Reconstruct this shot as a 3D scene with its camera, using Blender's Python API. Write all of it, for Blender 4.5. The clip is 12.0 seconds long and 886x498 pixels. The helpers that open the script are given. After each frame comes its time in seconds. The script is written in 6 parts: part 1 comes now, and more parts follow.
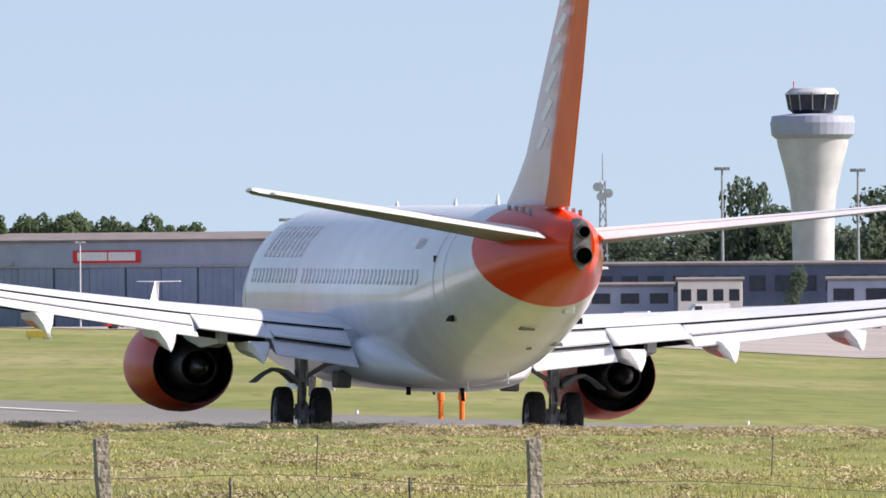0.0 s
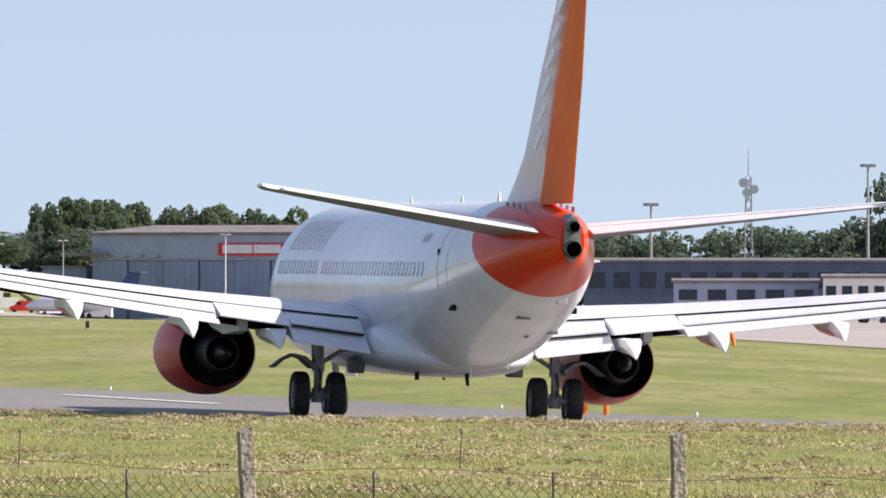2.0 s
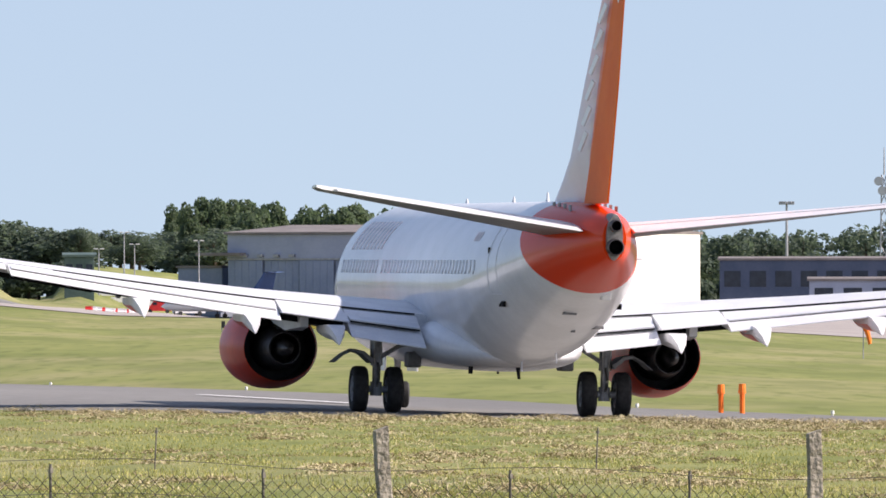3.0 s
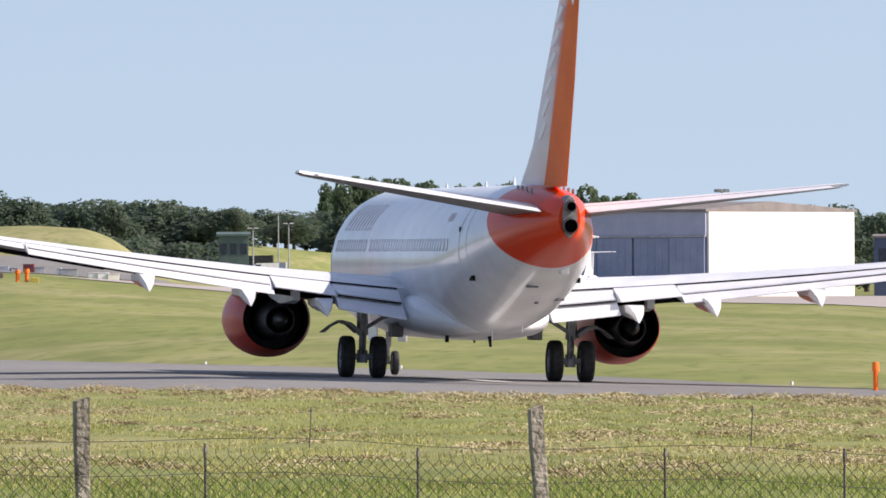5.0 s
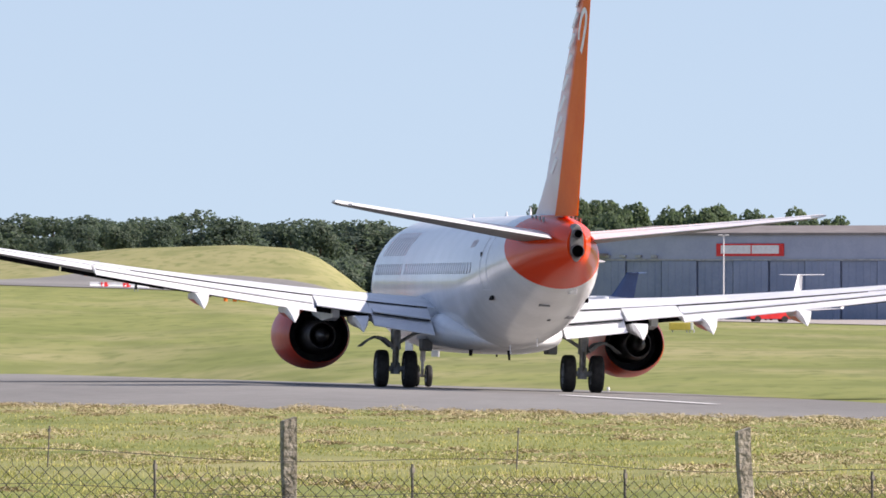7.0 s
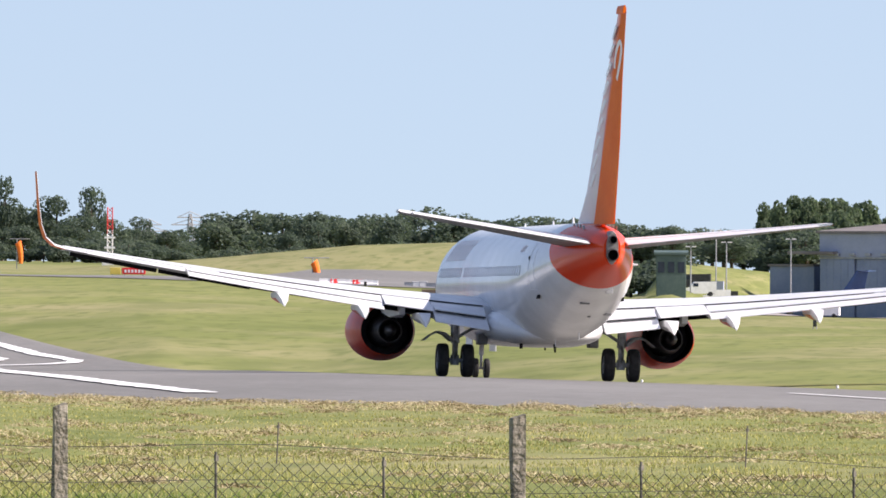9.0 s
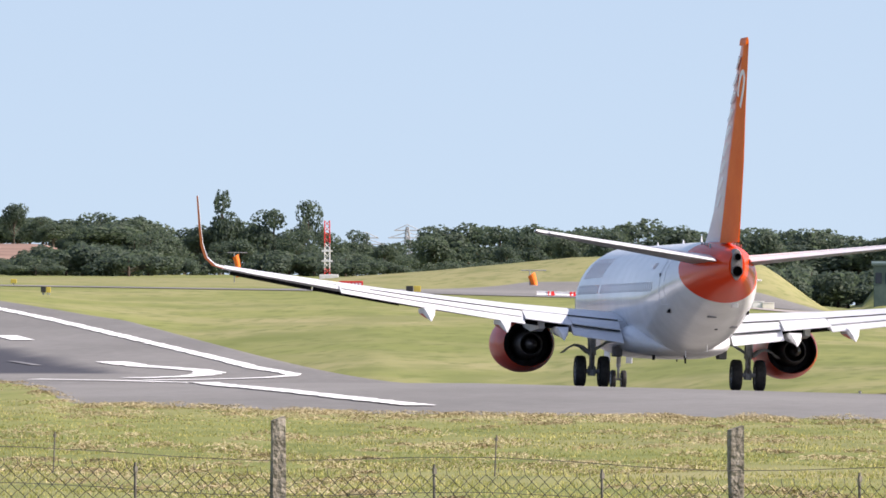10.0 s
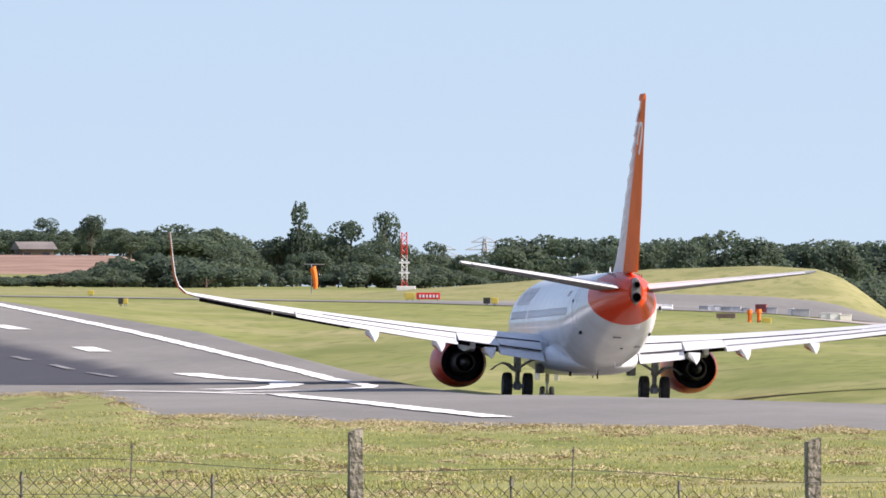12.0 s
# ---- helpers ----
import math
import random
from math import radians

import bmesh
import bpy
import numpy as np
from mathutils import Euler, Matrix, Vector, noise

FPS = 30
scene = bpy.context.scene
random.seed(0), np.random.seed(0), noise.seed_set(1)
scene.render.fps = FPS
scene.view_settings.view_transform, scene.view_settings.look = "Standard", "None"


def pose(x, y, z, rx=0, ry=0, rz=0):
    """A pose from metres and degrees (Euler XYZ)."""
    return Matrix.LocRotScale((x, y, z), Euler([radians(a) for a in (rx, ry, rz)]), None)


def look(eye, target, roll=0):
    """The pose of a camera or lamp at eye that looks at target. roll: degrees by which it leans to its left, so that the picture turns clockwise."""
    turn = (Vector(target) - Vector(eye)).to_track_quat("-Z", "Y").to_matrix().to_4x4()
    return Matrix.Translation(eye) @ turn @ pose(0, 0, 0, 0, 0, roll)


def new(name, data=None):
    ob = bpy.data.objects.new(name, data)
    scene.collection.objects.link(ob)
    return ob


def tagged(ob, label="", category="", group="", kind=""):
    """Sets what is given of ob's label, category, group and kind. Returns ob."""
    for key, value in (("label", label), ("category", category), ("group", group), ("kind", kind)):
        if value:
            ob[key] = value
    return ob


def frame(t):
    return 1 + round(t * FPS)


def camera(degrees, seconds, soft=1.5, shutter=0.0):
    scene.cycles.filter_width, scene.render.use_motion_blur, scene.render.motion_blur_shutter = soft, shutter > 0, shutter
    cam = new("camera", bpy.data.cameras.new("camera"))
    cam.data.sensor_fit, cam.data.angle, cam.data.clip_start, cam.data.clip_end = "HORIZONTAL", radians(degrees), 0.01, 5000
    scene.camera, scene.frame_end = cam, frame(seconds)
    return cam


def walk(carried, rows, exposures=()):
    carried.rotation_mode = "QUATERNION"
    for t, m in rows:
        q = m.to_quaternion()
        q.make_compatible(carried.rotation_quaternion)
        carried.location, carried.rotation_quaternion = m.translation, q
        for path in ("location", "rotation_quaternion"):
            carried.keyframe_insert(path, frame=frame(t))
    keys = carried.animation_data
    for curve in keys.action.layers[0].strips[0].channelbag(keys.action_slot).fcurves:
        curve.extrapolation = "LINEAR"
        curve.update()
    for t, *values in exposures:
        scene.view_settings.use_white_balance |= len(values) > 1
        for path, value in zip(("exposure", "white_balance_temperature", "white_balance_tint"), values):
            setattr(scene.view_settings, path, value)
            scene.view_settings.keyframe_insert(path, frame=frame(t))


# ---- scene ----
EYE = 2.15                      # height of the lens above the grass at the fence
cam = camera(3.853, 12.0, soft=1.65)


def aim(pan, tilt, roll):
    """The camera's pose on its tripod: pan to the left, tilt up, lean."""
    return pose(0, 0, EYE, 0, 0, pan) @ pose(0, 0, 0, 90 + tilt) @ pose(0, 0, 0, 0, 0, roll)


# seconds, pan, tilt, lean in degrees
AIM = [
    (0.0, -0.179, 0.223, -0.366),
    (0.5, -0.081, 0.301, -0.242),
    (1.0, 0.135, 0.247, -0.103),
    (1.5, 0.270, 0.156, -0.028),
    (2.0, 0.453, 0.200, 0.045),
    (2.5, 0.803, 0.191, -0.014),
    (3.0, 1.043, 0.197, -0.104),
    (3.2, 1.118, 0.144, -0.110),
    (4.8, 1.590, 0.078, -0.250),
    (5.0, 1.714, 0.106, -0.268),
    (5.5, 2.215, 0.046, -0.039),
    (6.0, 2.407, 0.080, 0.025),
    (6.5, 2.478, 0.154, 0.095),
    (6.7, 2.525, 0.202, 0.090),
    (8.3, 3.143, 0.177, 0.080),
    (8.5, 3.244, 0.189, 0.081),
    (9.0, 3.618, 0.186, 0.237),
    (9.5, 3.931, 0.253, 0.498),
    (10.0, 4.563, 0.238, -0.014),
    (10.5, 4.923, 0.309, 0.229),
    (11.0, 4.825, 0.444, 0.141),
    (11.5, 4.841, 0.351, 0.161),
    (12.0, 4.899, 0.289, 0.013),
]

walk(cam, [(t, aim(p, e, r)) for t, p, e, r in AIM], [(0, 0.60, 6780, 19), (2.5, 0.60, 6780, 19), (5.0, 0.52, 6780, 19), (5.5, 0.53, 6780, 19), (6.5, 0.62, 6780, 19), (8.5, 0.67, 6780, 19), (12, 0.70, 6780, 19)])

# the aircraft's way: seconds, x, y, z of the ground between its main wheels, pitch, heading to the left
ROLL = [
    (0.0, 0.53, 294.78, -0.971, 0.31, 9.95),
    (0.5, -0.12, 298.47, -0.952, 0.29, 9.93),
    (1.0, -0.87, 302.79, -0.930, 0.28, 9.89),
    (1.5, -1.72, 307.73, -0.907, 0.26, 9.85),
    (2.0, -2.65, 313.26, -0.882, 0.25, 9.81),
    (2.5, -3.67, 319.36, -0.857, 0.23, 9.77),
    (3.0, -4.79, 326.03, -0.832, 0.20, 9.75),
    (3.5, -5.99, 333.24, -0.808, 0.18, 9.74),
    (4.0, -7.27, 341.00, -0.785, 0.16, 9.74),
    (4.5, -8.65, 349.29, -0.765, 0.13, 9.76),
    (5.0, -10.11, 358.12, -0.747, 0.10, 9.80),
    (5.5, -11.67, 367.49, -0.733, 0.07, 9.86),
    (6.0, -13.31, 377.40, -0.724, 0.04, 9.94),
    (6.5, -15.04, 387.87, -0.721, 0.00, 10.03),
    (7.0, -16.87, 398.90, -0.724, -0.03, 10.13),
    (7.5, -18.79, 410.51, -0.735, -0.07, 10.24),
    (8.0, -20.81, 422.73, -0.754, -0.11, 10.35),
    (8.5, -22.93, 435.56, -0.784, -0.15, 10.46),
    (9.0, -25.15, 449.04, -0.825, -0.20, 10.56),
    (9.5, -27.47, 463.20, -0.880, -0.24, 10.63),
    (10.0, -29.90, 478.07, -0.949, -0.29, 10.68),
    (10.5, -32.45, 493.68, -1.036, -0.34, 10.69),
    (11.0, -35.11, 510.07, -1.142, -0.40, 10.64),
    (11.5, -37.90, 527.28, -1.270, -0.45, 10.53),
    (12.0, -40.81, 545.36, -1.422, -0.51, 10.35),
]
BANK = 1.55

# ---- light ----
SUN_AZ, SUN_EL = 94.0, 37.0     # degrees: azimuth clockwise from +y (away from the lens), height
world = bpy.data.worlds.new("sky_light")
scene.world = world
world.use_nodes = True
wn, wl = world.node_tree.nodes, world.node_tree.links
sky = wn.new("ShaderNodeTexSky")
sky.sky_type, sky.sun_disc = "NISHITA", False
sky.sun_elevation, sky.sun_rotation = radians(SUN_EL), radians(SUN_AZ)
sky.air_density, sky.dust_density, sky.ozone_density, sky.altitude = 1.0, 1.6, 0.2, 100
lift, shift = wn.new("ShaderNodeTexCoord"), wn.new("ShaderNodeVectorMath")   # a clear sky: the horizon as blue as higher up
shift.inputs[1].default_value = (0, 0, 0.15)
wl.new(lift.outputs["Generated"], shift.inputs[0])
wl.new(shift.outputs[0], sky.inputs[0])
wl.new(sky.outputs[0], wn["Background"].inputs[0])
wn["Background"].inputs[1].default_value = 0.125
lamp = bpy.data.lights.new("sun", "SUN")
lamp.energy, lamp.angle, lamp.color = 4.4, radians(0.5), (1.0, 0.95, 0.87)
sun = new("sun", lamp)
sd = Vector((math.sin(radians(SUN_AZ)) * math.cos(radians(SUN_EL)), math.cos(radians(SUN_AZ)) * math.cos(radians(SUN_EL)), math.sin(radians(SUN_EL))))
sun.matrix_world = look(sd * 100, (0, 0, 0))


# ---- materials ----
def lerp_mat(name, dark, light, scale=5.0, rough=0.6, metal=0.0, bump=0.0, bump_scale=40.0, coat=0.0, island=0.0, obj=0.0, detail=6.0, fine=None, spec=0.5, stretch=(1, 1, 1), contrast=(0.35, 0.65)):
    """A material that varies between two colours by noise at two scales, with fine relief."""
    m = bpy.data.materials.new(name)
    m.use_nodes = True
    n, l = m.node_tree.nodes, m.node_tree.links
    b = n["Principled BSDF"]
    tc, mp = n.new("ShaderNodeTexCoord"), n.new("ShaderNodeMapping")
    mp.inputs["Scale"].default_value = stretch
    l.new(tc.outputs["Object"], mp.inputs[0])
    n1 = n.new("ShaderNodeTexNoise")
    n1.inputs["Scale"].default_value, n1.inputs["Detail"].default_value = scale, detail
    l.new(mp.outputs[0], n1.inputs["Vector"])
    n2 = n.new("ShaderNodeTexNoise")
    n2.inputs["Scale"].default_value, n2.inputs["Detail"].default_value = fine or scale * 9, 4
    l.new(mp.outputs[0], n2.inputs["Vector"])
    add = n.new("ShaderNodeMath")
    add.operation = "MULTIPLY_ADD"
    l.new(n2.outputs["Fac"], add.inputs[0])
    add.inputs[1].default_value = 0.45
    l.new(n1.outputs["Fac"], add.inputs[2])
    last = add.outputs[0]
    off = 0.225
    for amount, kind, out in ((island, "ShaderNodeNewGeometry", "Random Per Island"), (obj, "ShaderNodeObjectInfo", "Random")):
        if amount:
            g, a = n.new(kind), n.new("ShaderNodeMath")
            a.operation = "MULTIPLY_ADD"
            l.new(g.outputs[out], a.inputs[0])
            a.inputs[1].default_value = amount
            l.new(last, a.inputs[2])
            last, off = a.outputs[0], off + amount / 2
    mr = n.new("ShaderNodeMapRange")
    mr.inputs["From Min"].default_value, mr.inputs["From Max"].default_value = contrast[0] + off, contrast[1] + off
    l.new(last, mr.inputs["Value"])
    mix = n.new("ShaderNodeMix")
    mix.data_type = "RGBA"
    mix.inputs["A"].default_value, mix.inputs["B"].default_value = (*dark, 1), (*light, 1)
    l.new(mr.outputs[0], mix.inputs["Factor"])
    l.new(mix.outputs["Result"], b.inputs["Base Color"])
    b.inputs["Roughness"].default_value, b.inputs["Metallic"].default_value = rough, metal
    b.inputs["Coat Weight"].default_value, b.inputs["Coat Roughness"].default_value = coat, 0.06
    b.inputs["Specular IOR Level"].default_value = spec
    if bump:
        n3, bp = n.new("ShaderNodeTexNoise"), n.new("ShaderNodeBump")
        n3.inputs["Scale"].default_value, n3.inputs["Detail"].default_value = bump_scale, 5
        l.new(tc.outputs["Object"], n3.inputs["Vector"])
        bp.inputs["Strength"].default_value, bp.inputs["Distance"].default_value = min(bump, 1), 0.05 * max(bump, 1)
        l.new(n3.outputs["Fac"], bp.inputs["Height"])
        l.new(bp.outputs[0], b.inputs["Normal"])
    return m


def blend_paint(m, other, build, dull=0.0):
    """Paints a second colour over a material's base, where build(nodes, links, xyz sockets) gives 1."""
    n, l = m.node_tree.nodes, m.node_tree.links
    tc, sep = n.new("ShaderNodeTexCoord"), n.new("ShaderNodeSeparateXYZ")
    l.new(tc.outputs["Object"], sep.inputs[0])
    mask = build(n, l, sep.outputs)
    base = n["Principled BSDF"].inputs["Base Color"]
    first = base.links[0].from_socket
    mix = n.new("ShaderNodeMix")
    mix.data_type = "RGBA"
    l.new(mask, mix.inputs["Factor"])
    l.new(first, mix.inputs["A"])
    mix.inputs["B"].default_value = (*other, 1)
    l.new(mix.outputs["Result"], base)
    if dull:                                      # the second paint shines less
        for name in ("Coat Weight", "Specular IOR Level"):
            sock = n["Principled BSDF"].inputs[name]
            l.new(maths(n, l, "MULTIPLY_ADD", mask, -dull, sock.default_value), sock)
    return m


def maths(n, l, op, *vals):
    k = n.new("ShaderNodeMath")
    k.operation = op
    for i, v in enumerate(vals):
        if isinstance(v, (int, float)):
            k.inputs[i].default_value = v
        else:
            l.new(v, k.inputs[i])
    return k.outputs[0]


ORANGE, RED_ORANGE, WHITE = (0.86, 0.17, 0.012), (0.74, 0.052, 0.004), (0.80, 0.81, 0.83)


def tail_cap(n, l, xyz):
    """1 behind the curved front of the painted tail cone."""
    drop = maths(n, l, "SUBTRACT", 5.2, xyz["Z"])
    front = maths(n, l, "MULTIPLY_ADD", maths(n, l, "MULTIPLY", drop, drop), -0.60, -12.2)
    return maths(n, l, "MULTIPLY", maths(n, l, "SUBTRACT", front, xyz["Y"]), 30.0)


def clamp01(m):
    for k in m.node_tree.nodes:
        if k.bl_idname == "ShaderNodeMath" and k.operation == "MULTIPLY" and not k.inputs[1].is_linked and k.inputs[1].default_value == 30.0:
            k.use_clamp = True
    return m


def fin_fade(n, l, xyz):
    """The fin's paint turns from white at its foot to orange towards the tip and the rudder."""
    h = maths(n, l, "MULTIPLY_ADD", xyz["Z"], 0.12, -1.10)
    k = maths(n, l, "ADD", h, maths(n, l, "MULTIPLY_ADD", xyz["Y"], -0.03, -0.14))
    strip_k = maths(n, l, "MULTIPLY", maths(n, l, "SUBTRACT", maths(n, l, "MULTIPLY_ADD", xyz["Z"], -0.616, -10.80), xyz["Y"]), 30.0)   # orange along the hinge
    c = n.new("ShaderNodeClamp")
    l.new(maths(n, l, "MAXIMUM", k, strip_k), c.inputs[0])
    return c.outputs[0]


M = dict(
    skin=clamp01(blend_paint(lerp_mat("white_aircraft_paint", (0.72, 0.73, 0.75), WHITE, 0.8, 0.26, coat=0.28, spec=0.28, bump=0.012, bump_scale=1.6), RED_ORANGE, tail_cap, 0.2)),
    fin=blend_paint(lerp_mat("fin_paint", (0.80, 0.69, 0.71), (0.84, 0.74, 0.76), 0.8, 0.4, coat=0.1), (0.86, 0.16, 0.03), fin_fade),
    orange=lerp_mat("orange_paint", (0.80, 0.13, 0.004), ORANGE, 0.7, 0.5, spec=0.15),
    red=lerp_mat("red_orange_paint", (0.62, 0.04, 0.006), RED_ORANGE, 0.8, 0.36, coat=0.06, spec=0.12),
    wing=lerp_mat("wing_paint", (0.62, 0.64, 0.67), (0.74, 0.76, 0.78), 1.2, 0.42, coat=0.05),
    flap=lerp_mat("flap_paint", (0.66, 0.67, 0.70), (0.78, 0.79, 0.80), 1.4, 0.42, coat=0.05),
    # grey of small fittings; on wing and tailplane undersides it paints in shade
    under=lerp_mat("grey_part_and_shade", (0.14, 0.14, 0.145), (0.20, 0.20, 0.205), 1.5, 0.5),
    # near-black of joints and small parts, also painted-in shade about the wing
    dark=lerp_mat("black_part_and_shade", (0.008, 0.008, 0.009), (0.018, 0.018, 0.02), 4, 0.9, spec=0.1),
    # lightless black that paints the shade of a deep bore
    soot=lerp_mat("soot", (0.003, 0.003, 0.003), (0.006, 0.006, 0.006), 4, 1.0, spec=0.0),
    shroud=lerp_mat("stained_grey_shroud", (0.13, 0.12, 0.115), (0.26, 0.25, 0.24), 5, 0.5),
    pane=lerp_mat("cabin_window_glass", (0.63, 0.64, 0.67), (0.70, 0.71, 0.74), 3, 0.3),
    letter=lerp_mat("white_livery_paint", (0.80, 0.80, 0.80), (0.86, 0.86, 0.86), 2, 0.35),
    livery=lerp_mat("pale_red_livery_paint", (0.82, 0.68, 0.655), (0.84, 0.74, 0.72), 2, 0.35),
    metal=lerp_mat("bare_metal", (0.35, 0.34, 0.33), (0.55, 0.54, 0.52), 6, 0.35, metal=0.9),
    hot=lerp_mat("heat_stained_metal", (0.05, 0.045, 0.045), (0.12, 0.11, 0.11), 4, 0.45, metal=0.7),
    # near-black lining of the engine's inner faces
    nozzle=lerp_mat("black_nozzle_lining", (0.012, 0.012, 0.014), (0.030, 0.030, 0.034), 5, 0.6),
    strut=lerp_mat("grey_gear_paint", (0.26, 0.27, 0.29), (0.40, 0.41, 0.43), 9, 0.4),
    rubber=lerp_mat("tyre_rubber", (0.012, 0.012, 0.013), (0.03, 0.03, 0.031), 8, 0.75, bump=0.2),
    asphalt=lerp_mat("weathered_asphalt", (0.163, 0.159, 0.150), (0.222, 0.217, 0.205), 0.06, 0.85, bump=0.3, bump_scale=30, fine=1.5, stretch=(1, 0.25, 1)),
    paint_line=lerp_mat("worn_white_road_paint", (0.58, 0.58, 0.57), (0.88, 0.88, 0.87), 0.7, 0.7, fine=6, contrast=(0.2, 0.5)),
    faded_line=lerp_mat("faded_road_paint", (0.10, 0.10, 0.11), (0.34, 0.34, 0.34), 0.7, 0.8, fine=6),
    apron=lerp_mat("pale_concrete", (0.30, 0.27, 0.25), (0.40, 0.36, 0.33), 0.05, 0.9, fine=0.6),
    concrete=lerp_mat("mossy_weathered_post", (0.12, 0.105, 0.08), (0.36, 0.325, 0.27), 8, 0.9, bump=0.8, bump_scale=25, obj=0.15),
    wire=lerp_mat("dull_galvanised_wire", (0.018, 0.018, 0.017), (0.05, 0.05, 0.047), 3, 0.8),
    stake=lerp_mat("rusty_galvanised_stake", (0.07, 0.065, 0.055), (0.22, 0.20, 0.17), 7, 0.75),
    cladding=lerp_mat("blue_grey_cladding", (0.20, 0.25, 0.36), (0.25, 0.30, 0.41), 0.3, 0.6, obj=0.12),
    roofing=lerp_mat("grey_brown_roofing", (0.16, 0.14, 0.135), (0.22, 0.20, 0.19), 0.3, 0.8),
    fascia=lerp_mat("pale_grey_fascia", (0.30, 0.34, 0.44), (0.35, 0.39, 0.49), 0.3, 0.6),
    # white of pale walls; on the hangar's end wall it paints in sunlight
    bright_wall=lerp_mat("white_and_sunlit_cladding", (0.78, 0.74, 0.66), (0.84, 0.80, 0.72), 0.4, 0.6),
    dark_green=lerp_mat("dark_green_sheeting", (0.06, 0.10, 0.09), (0.10, 0.145, 0.13), 0.4, 0.6),
    navy=lerp_mat("dark_blue_cladding", (0.05, 0.075, 0.13), (0.075, 0.10, 0.16), 0.3, 0.6),
    tower=lerp_mat("white_concrete_tower", (0.44, 0.455, 0.48), (0.54, 0.555, 0.58), 0.4, 0.5),
    glass=lerp_mat("dark_tower_glass", (0.01, 0.015, 0.03), (0.02, 0.03, 0.05), 1, 0.1),
    sign_red=lerp_mat("red_sign", (0.60, 0.02, 0.02), (0.75, 0.03, 0.03), 2, 0.5),
    crate_red=lerp_mat("dull_red_crate", (0.20, 0.05, 0.05), (0.30, 0.08, 0.075), 2, 0.7),
    sign_white=lerp_mat("white_sign", (0.7, 0.7, 0.7), (0.8, 0.8, 0.8), 2, 0.5),
    yellow=lerp_mat("yellow_sign", (0.52, 0.40, 0.06), (0.64, 0.50, 0.10), 2, 0.5),
    black=lerp_mat("black_sign", (0.02, 0.02, 0.02), (0.04, 0.04, 0.04), 2, 0.5),
    sock=lerp_mat("orange_cloth", (0.90, 0.15, 0.01), (0.95, 0.24, 0.03), 3, 0.8),
    earth=lerp_mat("bare_red_earth", (0.21, 0.125, 0.09), (0.31, 0.20, 0.15), 0.12, 0.95, fine=0.5),
    steel=lerp_mat("grey_steel", (0.30, 0.31, 0.33), (0.42, 0.43, 0.45), 2, 0.5, metal=0.4),
    pale_pole=lerp_mat("pale_pole_paint", (0.6, 0.6, 0.6), (0.7, 0.7, 0.7), 2, 0.5),
    bark=lerp_mat("bark", (0.06, 0.045, 0.035), (0.11, 0.085, 0.065), 2, 0.9),
    leaf=lerp_mat("dark_leaves", (0.080, 0.112, 0.092), (0.135, 0.17, 0.125), 0.12, 0.75, island=0.5, obj=0.35, spec=0.2),
    poplar=lerp_mat("poplar_leaves", (0.080, 0.118, 0.075), (0.135, 0.175, 0.105), 0.12, 0.75, island=0.5, obj=0.2, spec=0.2),
    blade=lerp_mat("grass_blades", (0.18, 0.195, 0.045), (0.58, 0.53, 0.20), 0.12, 0.8, island=0.7, fine=0.7, spec=0.2, contrast=(0.40, 0.60)),
    green_blade=lerp_mat("lush_grass_blades", (0.10, 0.16, 0.028), (0.28, 0.34, 0.09), 0.3, 0.8, island=0.5, fine=1.0, spec=0.2),
    straw=lerp_mat("dry_straw", (0.20, 0.155, 0.075), (0.52, 0.46, 0.27), 0.3, 0.85, island=0.8, fine=1.3, spec=0.2, contrast=(0.40, 0.60)),
    hay=lerp_mat("brown_hay", (0.30, 0.235, 0.13), (0.60, 0.52, 0.32), 0.3, 0.9, island=0.4, fine=1.3, spec=0.15),
    mulch=lerp_mat("brown_dead_grass", (0.13, 0.09, 0.055), (0.42, 0.31, 0.19), 0.3, 0.9, island=0.7, fine=1.3, spec=0.1),
    jet_white=lerp_mat("white_jet_paint", (0.75, 0.75, 0.76), (0.82, 0.82, 0.83), 0.6, 0.3, coat=0.3),
    blue=lerp_mat("dark_blue_paint", (0.02, 0.05, 0.16), (0.03, 0.07, 0.20), 0.8, 0.35, coat=0.3),
    house_wall=lerp_mat("dark_brick", (0.14, 0.10, 0.085), (0.20, 0.15, 0.12), 0.5, 0.9),
)


def let_through(key, share, tint):
    """Leaves and blades let part of the light through."""
    n, l = M[key].node_tree.nodes, M[key].node_tree.links
    t, mix = n.new("ShaderNodeBsdfTranslucent"), n.new("ShaderNodeMixShader")
    t.inputs["Color"].default_value = (*tint, 1)
    mix.inputs[0].default_value = share
    out = n["Material Output"]
    l.new(n["Principled BSDF"].outputs[0], mix.inputs[1])
    l.new(t.outputs[0], mix.inputs[2])
    l.new(mix.outputs[0], out.inputs["Surface"])


let_through("leaf", 0.5, (0.13, 0.18, 0.11))
let_through("poplar", 0.5, (0.14, 0.20, 0.10))
let_through("blade", 0.3, (0.40, 0.42, 0.12))
let_through("green_blade", 0.35, (0.25, 0.34, 0.08))


